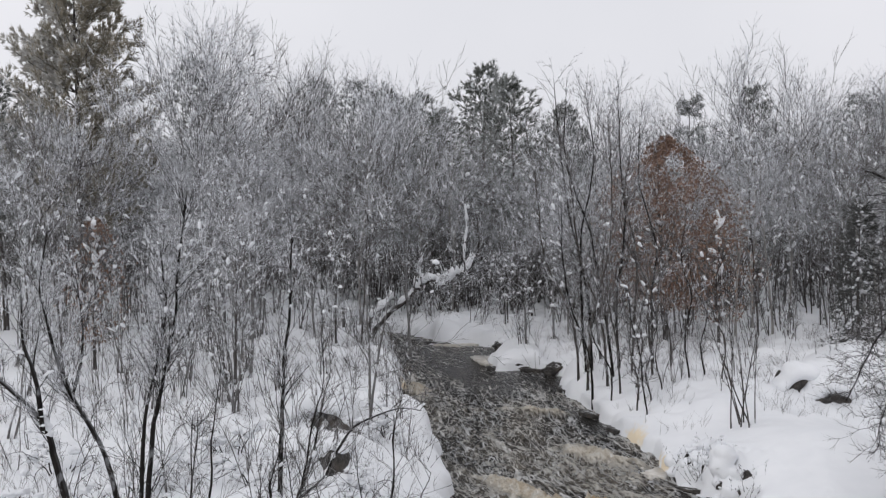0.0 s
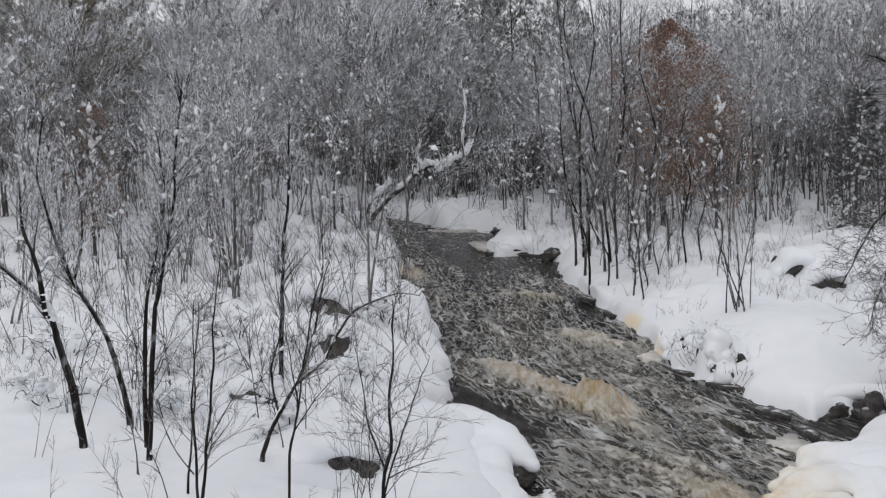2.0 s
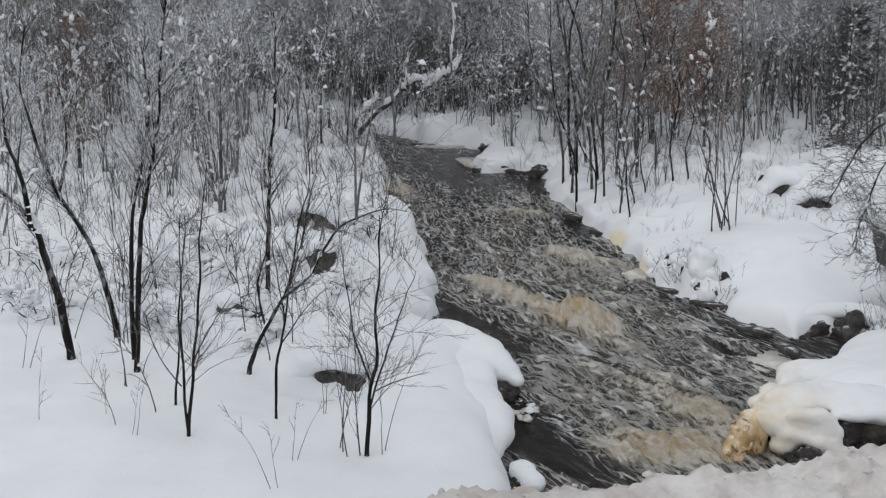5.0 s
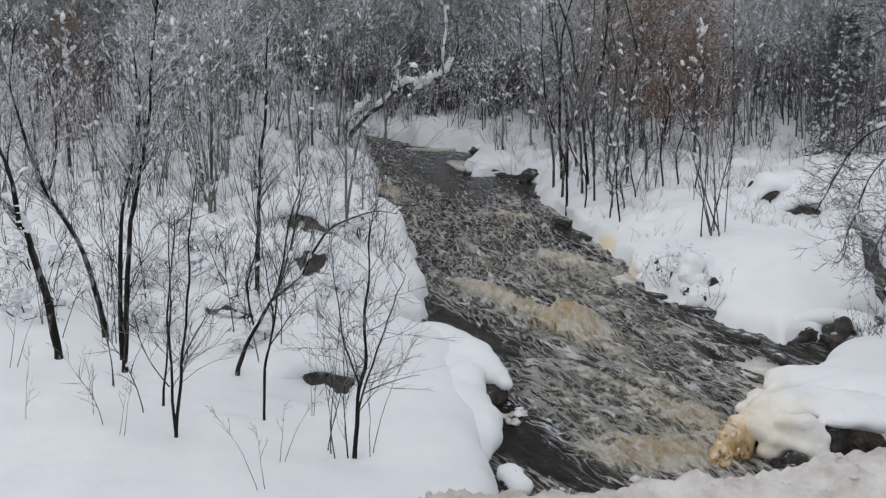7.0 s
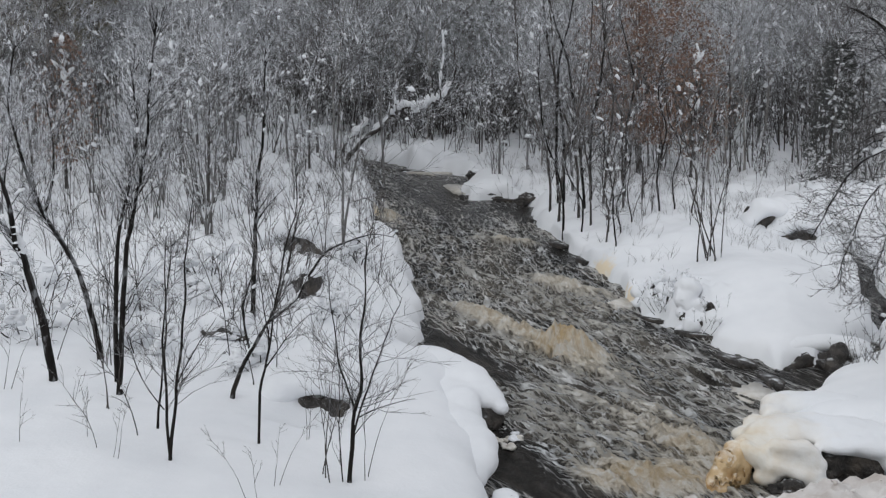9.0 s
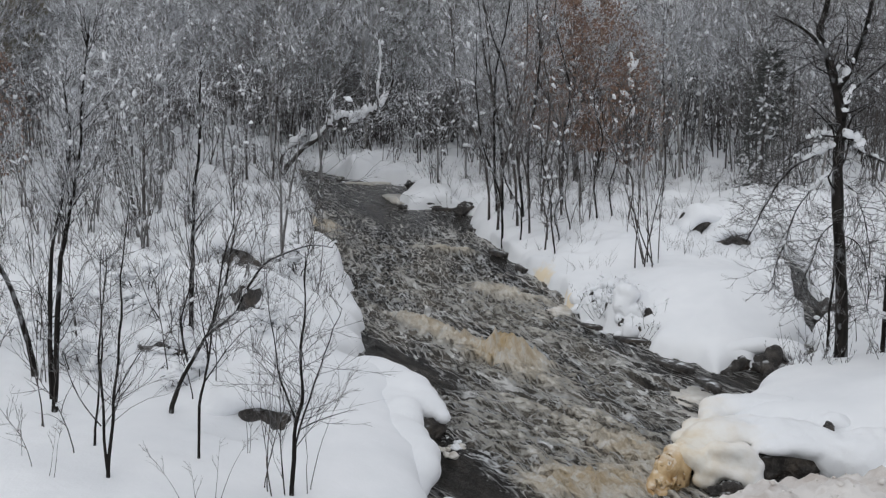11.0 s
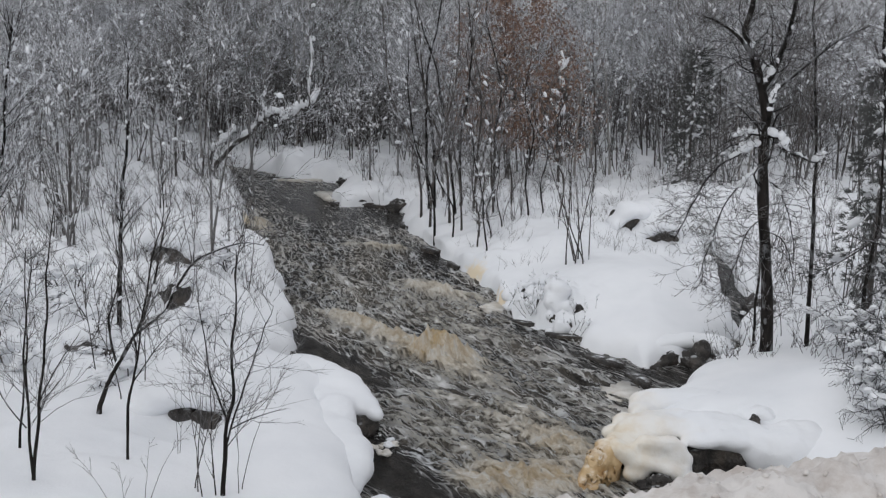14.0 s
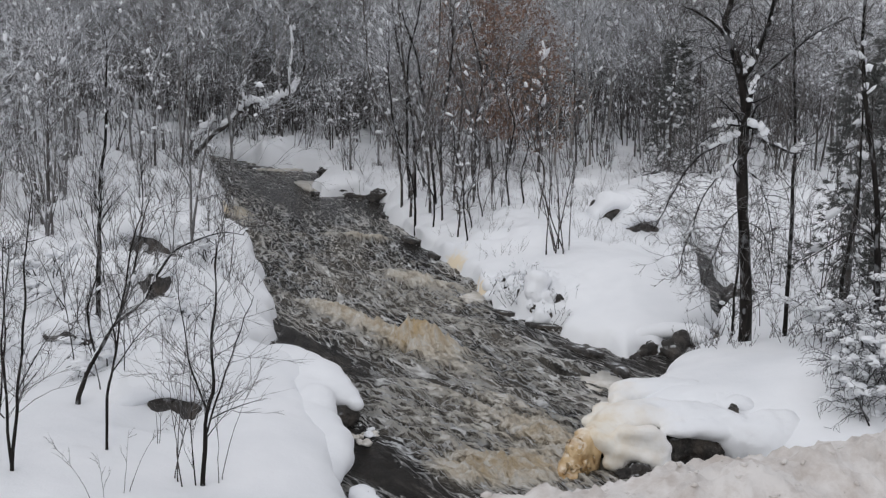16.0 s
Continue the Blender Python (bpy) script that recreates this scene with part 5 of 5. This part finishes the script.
tagged(put(fan, 7.62, 28.0, 40), "fan-shaped bare shrub rising from deep snow", "shrub")
# snow-laden shrubs by the road
for i, (x, y, h) in enumerate(((9.9, 15.4, 1.1), (10.1, 16.2, 1.3), (9.5, 15.9, 0.9), (10.7, 15.8, 1.4), (10.6, 17.0, 1.3), (9.3, 15.0, 0.8), (11.3, 18.4, 1.3), (11.0, 16.6, 1.5), (10.9, 19.8, 1.0), (11.7, 20.6, 1.2), (12.0, 19.2, 1.1))):
    b = bowed_shrub(40 + i, h)
    tagged(put(b, x, y, 60 * i), "tangled bare shrub bowed under clumps of snow", "shrub", "snow-laden shrubs")
for i, (x, y, h) in enumerate(((-4.6, 18.7, 0.7), (-2.9, 19.4, 0.7), (-3.7, 21.6, 0.8), (-2.5, 17.8, 0.5), (-5.7, 20.8, 0.9), (-1.7, 21.6, 0.7), (-6.9, 19.4, 0.8), (-4.4, 23.2, 0.9), (-1.2, 26.2, 0.8), (-7.8, 22.6, 1.0))):
    b = bowed_shrub(240 + i, h, forks=(5, 4))
    tagged(put(b, x, y, 75 * i), "low tangled bare shrub holding clumps of snow", "shrub", "snow-laden shrubs")
for i, (x, y, h) in enumerate(((8.9, 21.0, 0.9), (8.6, 20.6, 0.7), (10.3, 20.8, 1.0), (-1.1, 35.2, 0.9), (-1.5, 37.0, 1.2), (-2.2, 39.5, 1.4), (-0.6, 24.8, 0.7), (11.0, 19.2, 1.2), (12.4, 22.4, 1.6), (13.2, 24.5, 1.6),
                               (-2.4, 36.4, 2.2), (-3.2, 38.4, 2.6), (-1.7, 35.6, 1.8), (-2.0, 38.2, 2.0), (-2.6, 40.6, 2.4), (-1.6, 33.6, 1.4), (-2.6, 34.2, 1.8), (12.8, 21.2, 1.5), (13.6, 22.6, 1.8), (11.6, 22.6, 1.2), (13.0, 26.4, 1.6), (14.4, 28.0, 1.8), (3.4, 39.9, 0.9), (5.0, 28.6, 0.5), (-1.6, 40.6, 1.5), (-1.95, 42.6, 1.6), (-1.35, 38.8, 1.3), (-2.4, 44.4, 1.8), (2.9, 43.6, 1.5), (3.3, 41.4, 1.2), (1.6, 47.6, 1.6), (-0.4, 48.2, 1.6), (8.8, 20.2, 0.9), (9.0, 19.5, 0.7), (9.9, 19.4, 0.8), (10.4, 19.0, 0.9), (10.2, 22.6, 1.1), (10.9, 23.4, 1.2))):
    b = bare_tree(60 + i, h, 0.008, limbs=30, twigs=3, fine=2, start=0.2, spread=0.8, snow=4, stems=8, splay=0.8, name="brush", twig=TWIG_BARE if i % 2 else TWIG, twig_r=0.0045, angle=(0.3, 0.9), snow_size=0.04)
    tagged(put(b, x, y, 50 * i), "low bare brush at the water's edge", "brush", "low brush")
# trees with brown leaves
tagged(put(brown_tree(71, 8.0, 0.09, 19000, 2.9), 8.5, 42.6), "tree that kept its withered red-brown leaves", "oak tree")
tagged(put(brown_tree(72, 4.6, 0.06, 1500, 1.2), -10.3, 33.0), "small tree with sparse withered brown leaves", "oak tree")
tagged(put(brown_tree(73, 5.0, 0.06, 1600, 1.6), 10.2, 41.2), "small tree with sparse withered brown leaves", "oak tree")
# conifers near the road and at the clearing
tagged(put(pine(81, 4.9, 0.07, 0.06, 0.19, 22, 4, 9, 8, 52, 0.22, 0.22, False, 0.012, 0.75, DARK_NEEDLES), 14.6, 39.2), "small spruce loaded with clumps of snow", "spruce tree")
tagged(put(pine(82, 5.4, 0.09, 0.30, 0.24, 8, 5, 24, 11, 26, 0.62, 0.17, False, 0.008, 1.3, DARK_NEEDLES), 12.6, 22.3), "dark hemlock with drooping branches under snow", "hemlock tree")
tagged(put(pine(83, 6.0, 0.09, 0.25, 0.22, 9, 5, 24, 11, 26, 0.55, 0.17, False, 0.008, 1.3, DARK_NEEDLES), 14.6, 24.8), "dark hemlock with drooping branches under snow", "hemlock tree")


# ---- boulders, ice ----
def boulder(seed, x, y, z, size, cap, label, snow=None, shift=(0, 0), rock_rough=0.38):
    """A dark rock, its middle at a height, with a cap of snow that hangs over its edge."""
    r = random.Random(seed)
    root = new("boulder")
    b = Build()
    b.lump(Vector((0, 0, 0)), *size, r, rock_rough, 2)
    part("rock", b.mesh("rock", ROCK), root)
    if cap:
        c = Build()
        c.lump(Vector((shift[0], shift[1], size[2] * 0.7 + cap[2] * 0.35)), *cap, r, 0.22, True)
        part("snow_cap", c.mesh("snow_cap", snow or SNOW), root, "rounded cap of white snow")
    root.matrix_basis = pose(x, y, z, 0, 0, 0)
    return tagged(root, label, "boulder", "boulders by the river")


def snow_mass(name, balls, mat, label, lumps=0.03, size=0.06):
    """One smooth body of snow that swells over several humps: x, y, z and half sizes of each."""
    mb = bpy.data.metaballs.new("hump")
    mb.resolution = mb.render_resolution = size
    for x, y, z, sx, sy, sz in balls:
        el = mb.elements.new()
        el.type = 'ELLIPSOID'
        el.co = (x, y, z)
        el.radius = 1.0 / 0.575
        el.size_x, el.size_y, el.size_z = sx, sy, sz
    ob = new("hump", mb)
    dg = bpy.context.evaluated_depsgraph_get()
    me = bpy.data.meshes.new_from_object(ob.evaluated_get(dg))
    bpy.data.objects.remove(ob)
    bpy.data.metaballs.remove(mb)
    for v in me.vertices:
        v.co += v.normal * lumps * (noise.noise(v.co * 2.3) + 0.5 * noise.noise(v.co * 6.0))
    me.materials.clear()
    me.materials.append(mat)
    me.polygons.foreach_set("use_smooth", [True] * len(me.polygons))
    return tagged(new(name, me), label, "snow", "snow drifts by the river")


def sheet(seed, x, y, z, sx, sy, thick, mat, label, turn=0.0, name="ice_shelf"):
    """A thin shelf of ice with a ragged edge."""
    r = random.Random(seed)
    v, n = [], 44
    top, low = [], []
    for k in range(n):
        a = 2 * math.pi * k / n
        g = 1 + 0.5 * noise.noise(Vector((math.cos(a) * 1.3, math.sin(a) * 1.3, seed * 3.7))) + 0.3 * noise.noise(Vector((math.cos(a) * 4, math.sin(a) * 4, seed)))
        top.append(Vector((math.cos(a) * sx * g, math.sin(a) * sy * g, thick + 0.02 * noise.noise(Vector((a, seed, 0))))))
        low.append(Vector((math.cos(a) * sx * g * 0.93, math.sin(a) * sy * g * 0.93, -0.08)))
    v = top + low + [Vector((0, 0, thick * 1.3))]
    f = [(k, (k + 1) % n, 2 * n) for k in range(n)] + [(n + k, n + (k + 1) % n, (k + 1) % n, k) for k in range(n)]
    ob = new(name, mesh_of(name, v, f, mat))
    ob.matrix_basis = pose(x, y, z, 0, 0, turn)
    return tagged(ob, label, "ice", "ice along the river")


CAPPED = "dark wet boulder under a thick cap of snow"


def den(seed, x, y, w, h, label, back=0.2):
    """A dark rock face in a hollow of the snow, with a thick roof of snow bulging over it."""
    z = ground_z(x, y - 0.55)
    boulder(seed, x, y + back + 0.22, z + h * 0.18, (w * 1.0, 0.34, h * 0.72), None, label, rock_rough=1.0)
    boulder(seed + 700, x + w * 0.55, y + back + 0.12, z + h * 0.2, (w * 0.42, 0.26, h * 0.6), None, label, rock_rough=0.9)
    balls = [(x + w * u, y + back + 0.22 - 0.12 * (1 - u * u), z + h * (0.92 - 0.45 * u * u) + 0.22 + 0.05 * math.sin(7 * u + seed), w * 0.55, 0.5, 0.26 + 0.05 * math.sin(9 * u + seed)) for u in (-1.25, -0.7, -0.2, 0.35, 0.85, 1.3)]
    snow_mass("snow_drift", balls, SNOW, "rounded roof of snow over a dark rock")


boulder(1, 1.1, 18.25, 0.10, (0.40, 0.28, 0.32), None, "dark wet rock in a hollow of the snow bank")
snow_mass("snow_drift", [(0.30, 20.75, 0.44, 0.55, 0.55, 0.30), (0.60, 20.1, 0.50, 0.55, 0.55, 0.29), (0.92, 19.45, 0.55, 0.48, 0.50, 0.27), (1.18, 18.9, 0.50, 0.34, 0.42, 0.22), (1.40, 18.5, 0.44, 0.22, 0.30, 0.16),
                         (1.55, 18.25, 0.38, 0.12, 0.16, 0.10), (0.45, 19.2, 0.42, 0.60, 0.70, 0.28), (0.72, 18.65, 0.54, 0.34, 0.32, 0.17), (0.85, 18.15, 0.52, 0.34, 0.36, 0.25), (1.12, 18.55, 0.48, 0.30, 0.28, 0.20), (0.95, 17.75, 0.42, 0.22, 0.30, 0.22),
                         (0.55, 17.6, 0.38, 0.50, 0.50, 0.30), (0.82, 17.0, 0.46, 0.40, 0.46, 0.28), (1.0, 16.3, 0.42, 0.36, 0.44, 0.28), (0.98, 15.75, 0.40, 0.34, 0.36, 0.27), (0.72, 15.25, 0.34, 0.40, 0.40, 0.26), (0.35, 16.6, 0.36, 0.6, 0.9, 0.28)],
          SNOW, "smooth scalloped pillows of snow hanging over the water", 0.015)
snow_mass("snow_drift", [(1.38, 14.95, 0.14, 0.20, 0.24, 0.16), (1.50, 14.6, 0.12, 0.18, 0.24, 0.14)], SNOW, "small pillow of snow on a rock by the bank", 0.06)
den(2, -1.5, 17.05, 0.58, 0.50, "dark rock face showing under deep snow", 0.0)
den(3, -3.05, 26.9, 0.55, 0.62, "dark rock face showing under deep snow")
boulder(4, -2.35, 23.9, 1.05, (0.32, 0.3, 0.5), (0.55, 0.5, 0.3), CAPPED, shift=(-0.1, 0.3))
boulder(5, -3.4, 19.8, 1.05, (0.4, 0.35, 0.3), (0.5, 0.45, 0.25), CAPPED, shift=(0, 0.2))
boulder(6, 6.72, 16.32, 0.22, (0.62, 0.34, 0.44), None, "dark wet rock in a hollow of the snow bank", rock_rough=0.8)
boulder(7, 5.72, 16.28, 0.12, (0.46, 0.30, 0.40), None, "dark wet rock in a hollow of the snow bank")
boulder(22, 5.62, 15.60, 0.10, (0.22, 0.10, 0.09), None, "small dark stone showing through the snow", rock_rough=0.9)
boulder(8, 6.3, 17.6, 0.2, (0.5, 0.5, 0.33), None, "dark wet rock in a hollow of the snow bank")
# tiny dark lump added in place of a shaded hole in the drift
boulder(10, 7.50, 16.40, 0.80, (0.09, 0.08, 0.10), None, "dark wet rock in a hollow of the snow bank")
boulder(11, 8.1, 22.25, 0.05, (0.42, 0.26, 0.34), None, "bare dark wet rock in the side stream", rock_rough=0.85)
boulder(12, 7.58, 21.95, -0.08, (0.22, 0.22, 0.2), None, "bare dark wet rock in the side stream", rock_rough=0.8)
boulder(13, 8.8, 22.1, 0.05, (0.38, 0.32, 0.36), None, "bare dark wet rock in the side stream", rock_rough=0.85)
snow_mass("snow_drift", [(7.75, 22.45, 0.44, 0.34, 0.26, 0.13), (8.25, 22.55, 0.50, 0.40, 0.28, 0.16), (8.8, 22.5, 0.54, 0.40, 0.30, 0.18), (9.2, 22.2, 0.5, 0.3, 0.4, 0.22)], SNOW, "lip of snow over the rocks of the side stream", 0.02)
den(14, 10.2, 31.5, 0.40, 0.62, CAPPED)
den(15, 10.95, 31.2, 0.55, 0.58, CAPPED)
boulder(16, 11.55, 25.2, 0.45, (0.4, 0.5, 0.35), None, "bare dark wet rock in the side stream", rock_rough=0.8)
for seed, x, y, size in ((51, 2.3, 44.6, (0.24, 0.2, 0.16)), (52, 2.9, 46.4, (0.25, 0.2, 0.2)), (53, 3.0, 40.1, (0.45, 0.2, 0.10)), (55, 3.9, 39.2, (0.35, 0.3, 0.2))):
    boulder(seed, x, y, float(water_level(y)) + 0.12, size, (size[0] * 1.1, size[1] * 1.2, 0.14) if seed == 51 else None, "dark wet rock at the snowy water's edge", rock_rough=0.8, shift=(0.1, 0.15))
snow_mass("snow_drift", [(2.75, 46.6, 1.75, 0.16, 0.3, 0.18), (2.72, 45.6, 1.55, 0.17, 0.4, 0.17), (2.8, 44.6, 1.35, 0.2, 0.4, 0.17), (2.95, 43.6, 1.2, 0.25, 0.4, 0.16)], SNOW, "snow along a buried log on the far bank", 0.03)
boulder(21, 2.2, 23.85, 0.16, (0.24, 0.14, 0.14), None, "dark rock breaking the white water", rock_rough=0.9)
# thin dark slabs: wet rock, plus the snow edge's undercut shade as colour
for i, (x, y, sx, sy, a) in enumerate(((6.25, 24.0, 0.42, 0.14, -25), (6.72, 22.2, 0.24, 0.55, 35), (7.05, 21.0, 0.2, 0.5, 10), (5.5, 25.1, 0.3, 0.12, -40), (4.75, 30.9, 0.16, 0.45, 10), (4.3, 32.8, 0.18, 0.5, 25),
                                       (3.9, 36.4, 0.14, 0.6, 0), (3.3, 39.8, 0.5, 0.16, 0), (2.0, 40.2, 0.4, 0.2, 0), (-0.2, 46.0, 0.5, 0.2, -20))):
    sheet(500 + i, x, y, float(water_level(y)) + 0.05, sx, sy, 0.035, ROCK, "low wet ledge of rock, dark with painted undercut shade, at the water's edge", a, "rock_ledge")
boulder(24, 1.45, 14.85, -0.02, (0.24, 0.34, 0.16), None, "dark wet rock under a pillow of snow")
snow_mass("snow_drift", [(6.30, 17.85, 0.66, 0.42, 0.36, 0.21), (6.80, 17.9, 0.66, 0.50, 0.40, 0.23), (5.98, 17.55, 0.64, 0.20, 0.22, 0.15), (7.25, 17.5, 0.68, 0.50, 0.45, 0.25), (7.6, 17.0, 0.66, 0.46, 0.46, 0.27),
                         (6.4, 16.65, 0.64, 0.62, 0.50, 0.26), (6.95, 16.4, 0.64, 0.52, 0.42, 0.25), (7.3, 16.15, 0.60, 0.34, 0.34, 0.26), (5.85, 16.7, 0.60, 0.40, 0.40, 0.24), (5.5, 16.55, 0.54, 0.30, 0.36, 0.22),
                         (6.5, 16.0, 0.64, 0.32, 0.20, 0.12), (6.95, 16.0, 0.64, 0.32, 0.20, 0.12), (7.40, 15.95, 0.42, 0.22, 0.24, 0.30), (7.75, 15.9, 0.42, 0.40, 0.45, 0.40), (8.2, 16.1, 0.5, 0.5, 0.6, 0.42), (5.35, 17.0, 0.45, 0.20, 0.18, 0.12),
                         (5.62, 17.25, 0.55, 0.22, 0.22, 0.14), (5.2, 16.25, 0.50, 0.25, 0.26, 0.22), (5.08, 15.95, 0.56, 0.16, 0.18, 0.15), (5.24, 15.86, 0.50, 0.16, 0.16, 0.154), (5.42, 15.80, 0.40, 0.16, 0.14, 0.126),
                         (5.62, 15.78, 0.33, 0.17, 0.14, 0.105), (5.84, 15.78, 0.28, 0.18, 0.14, 0.105), (6.04, 15.78, 0.20, 0.16, 0.14, 0.126), (6.20, 15.78, 0.10, 0.17, 0.17, 0.126),
                         (5.66, 15.88, 0.50, 0.17, 0.10, 0.10), (5.82, 15.86, 0.42, 0.13, 0.09, 0.09), (5.98, 15.82, 0.43, 0.12, 0.11, 0.12), (6.12, 15.8, 0.28, 0.13, 0.11, 0.12), (5.38, 15.82, 0.22, 0.22, 0.14, 0.14), (5.55, 15.92, 0.64, 0.20, 0.16, 0.12), (5.9, 15.90, 0.62, 0.22, 0.16, 0.14), (6.1, 15.85, 0.50, 0.10, 0.10, 0.13), (6.19, 15.82, 0.42, 0.07, 0.07, 0.08),
                         (7.72, 16.62, 0.84, 0.22, 0.18, 0.10), (8.0, 17.2, 0.70, 0.42, 0.38, 0.26)], SPRAY_SNOW,
          "smooth drift of snow bridging dark boulders, cream-stained by spray", 0.05, 0.045)
# knobbly snow over frozen brush, with dark lumps for its shaded hollows
r = random.Random(77)
for i, (x, y, k) in enumerate(((5.98, 25.5, 0.12), (5.92, 25.05, 0.13), (5.85, 25.3, 0.1), (6.05, 25.25, 0.1), (6.5, 25.3, 0.1), (5.7, 26.2, 0.1), (6.66, 24.3, 0.09), (6.4, 24.2, 0.08), (6.15, 26.4, 0.12))):
    b = bare_tree(140 + i, 0.5, 0.007, limbs=14, twigs=2, fine=2, start=0.1, spread=1.0, snow=8, stems=7, splay=0.9, name="brush", bark=BARK_BLACK, twig=TWIG_BARE, twig_r=0.006, angle=(0.5, 1.2), snow_size=0.05)
    tagged(put(b, x, y, 50 * i), "low bare brush between knobs of snow", "brush", "low brush")
# dark lumps added where only the shade between the knobs shows
for i, (x, y, k) in enumerate(((5.93, 25.15, 0.06), (6.0, 25.6, 0.05), (6.68, 24.35, 0.07), (6.42, 24.2, 0.06), (5.72, 25.8, 0.05), (6.1, 24.5, 0.06), (6.5, 25.4, 0.05), (5.8, 26.4, 0.05))):
    boulder(100 + i, x, y, ground_z(x, y) + 0.02, (k, k * 0.7, k * 1.4), None, "small dark lump in place of a shaded hollow between snow knobs", rock_rough=0.9)
knobs = [(6.32, 25.0, ground_z(6.32, 25.0) - 0.10, 0.32, 0.32, 0.24), (6.62, 24.6, ground_z(6.62, 24.6) - 0.03, 0.22, 0.2, 0.2), (6.25, 24.25, ground_z(6.25, 24.25), 0.2, 0.18, 0.18), (6.15, 24.75, ground_z(6.15, 24.75), 0.22, 0.2, 0.2)]
for i in range(60):
    x, y, k = 5.9 + r.uniform(-0.5, 0.7), 25.4 + r.uniform(-1.1, 1.6), r.uniform(0.06, 0.16)
    knobs.append((x, y, ground_z(x, y) + 0.05, k, k * r.uniform(0.7, 1.2), k * r.uniform(0.7, 1.1)))
snow_mass("snow_mound", knobs, SNOW, "knobbly heap of snow over frozen brush and dark lumps", 0.07, 0.05)
for i in range(9):
    x, y, k = 1.52 + r.uniform(-0.28, 0.26), 17.75 + r.uniform(-0.55, 0.45), r.uniform(0.05, 0.11)
    b = Build()
    b.lump(Vector((0, 0, 0)), k, k * r.uniform(0.7, 1.6), 0.045, r, 0.8, True)
    ob = tagged(new("ice_floe", b.mesh("ice_floe", SNOW if i % 2 else ICE)), "broken shelf ice dusted with snow", "ice", "ice along the river")
    ob.matrix_basis = pose(x, y, 0.03, 0, 0, r.uniform(0, 360))
sheet(1, 6.45, 20.2, float(water_level(20.2)) + 0.03, 0.42, 0.55, 0.03, ICE, "pale grey shelf of river ice")
sheet(2, 4.92, 26.7, float(water_level(26.7)) + 0.04, 0.36, 1.0, 0.03, ICE, "pale grey shelf of river ice")
sheet(3, 1.62, 42.0, float(water_level(42.0)) + 0.03, 0.5, 1.5, 0.03, ICE, "pale grey shelf of river ice")
sheet(4, 0.6, 45.9, float(water_level(45.9)) + 0.03, 0.8, 0.6, 0.03, ICE, "pale grey shelf of river ice")
sheet(5, 6.1, 19.0, 0.06, 0.3, 0.4, 0.03, ICE, "pale grey shelf of river ice")
ribs = [(4.48 + 0.085 * k, 15.62 + 0.05 * k + 0.06 * (k % 2), 0.03 + 0.04 * k, 0.085 + 0.012 * (k % 3), 0.17, 0.17 + 0.022 * k + 0.03 * (k % 2)) for k in range(8)]
snow_mass("frozen_spray", ribs + [(4.82, 15.95, 0.30, 0.22, 0.20, 0.24), (4.98, 16.02, 0.42, 0.20, 0.20, 0.24), (5.0, 16.05, 0.30, 0.20, 0.22, 0.28), (4.72, 15.85, 0.05, 0.26, 0.26, 0.20), (4.45, 15.7, -0.05, 0.22, 0.22, 0.14)],
          TAN_ICE, "amber mound of frozen spray beside the rapids", 0.10, 0.03)
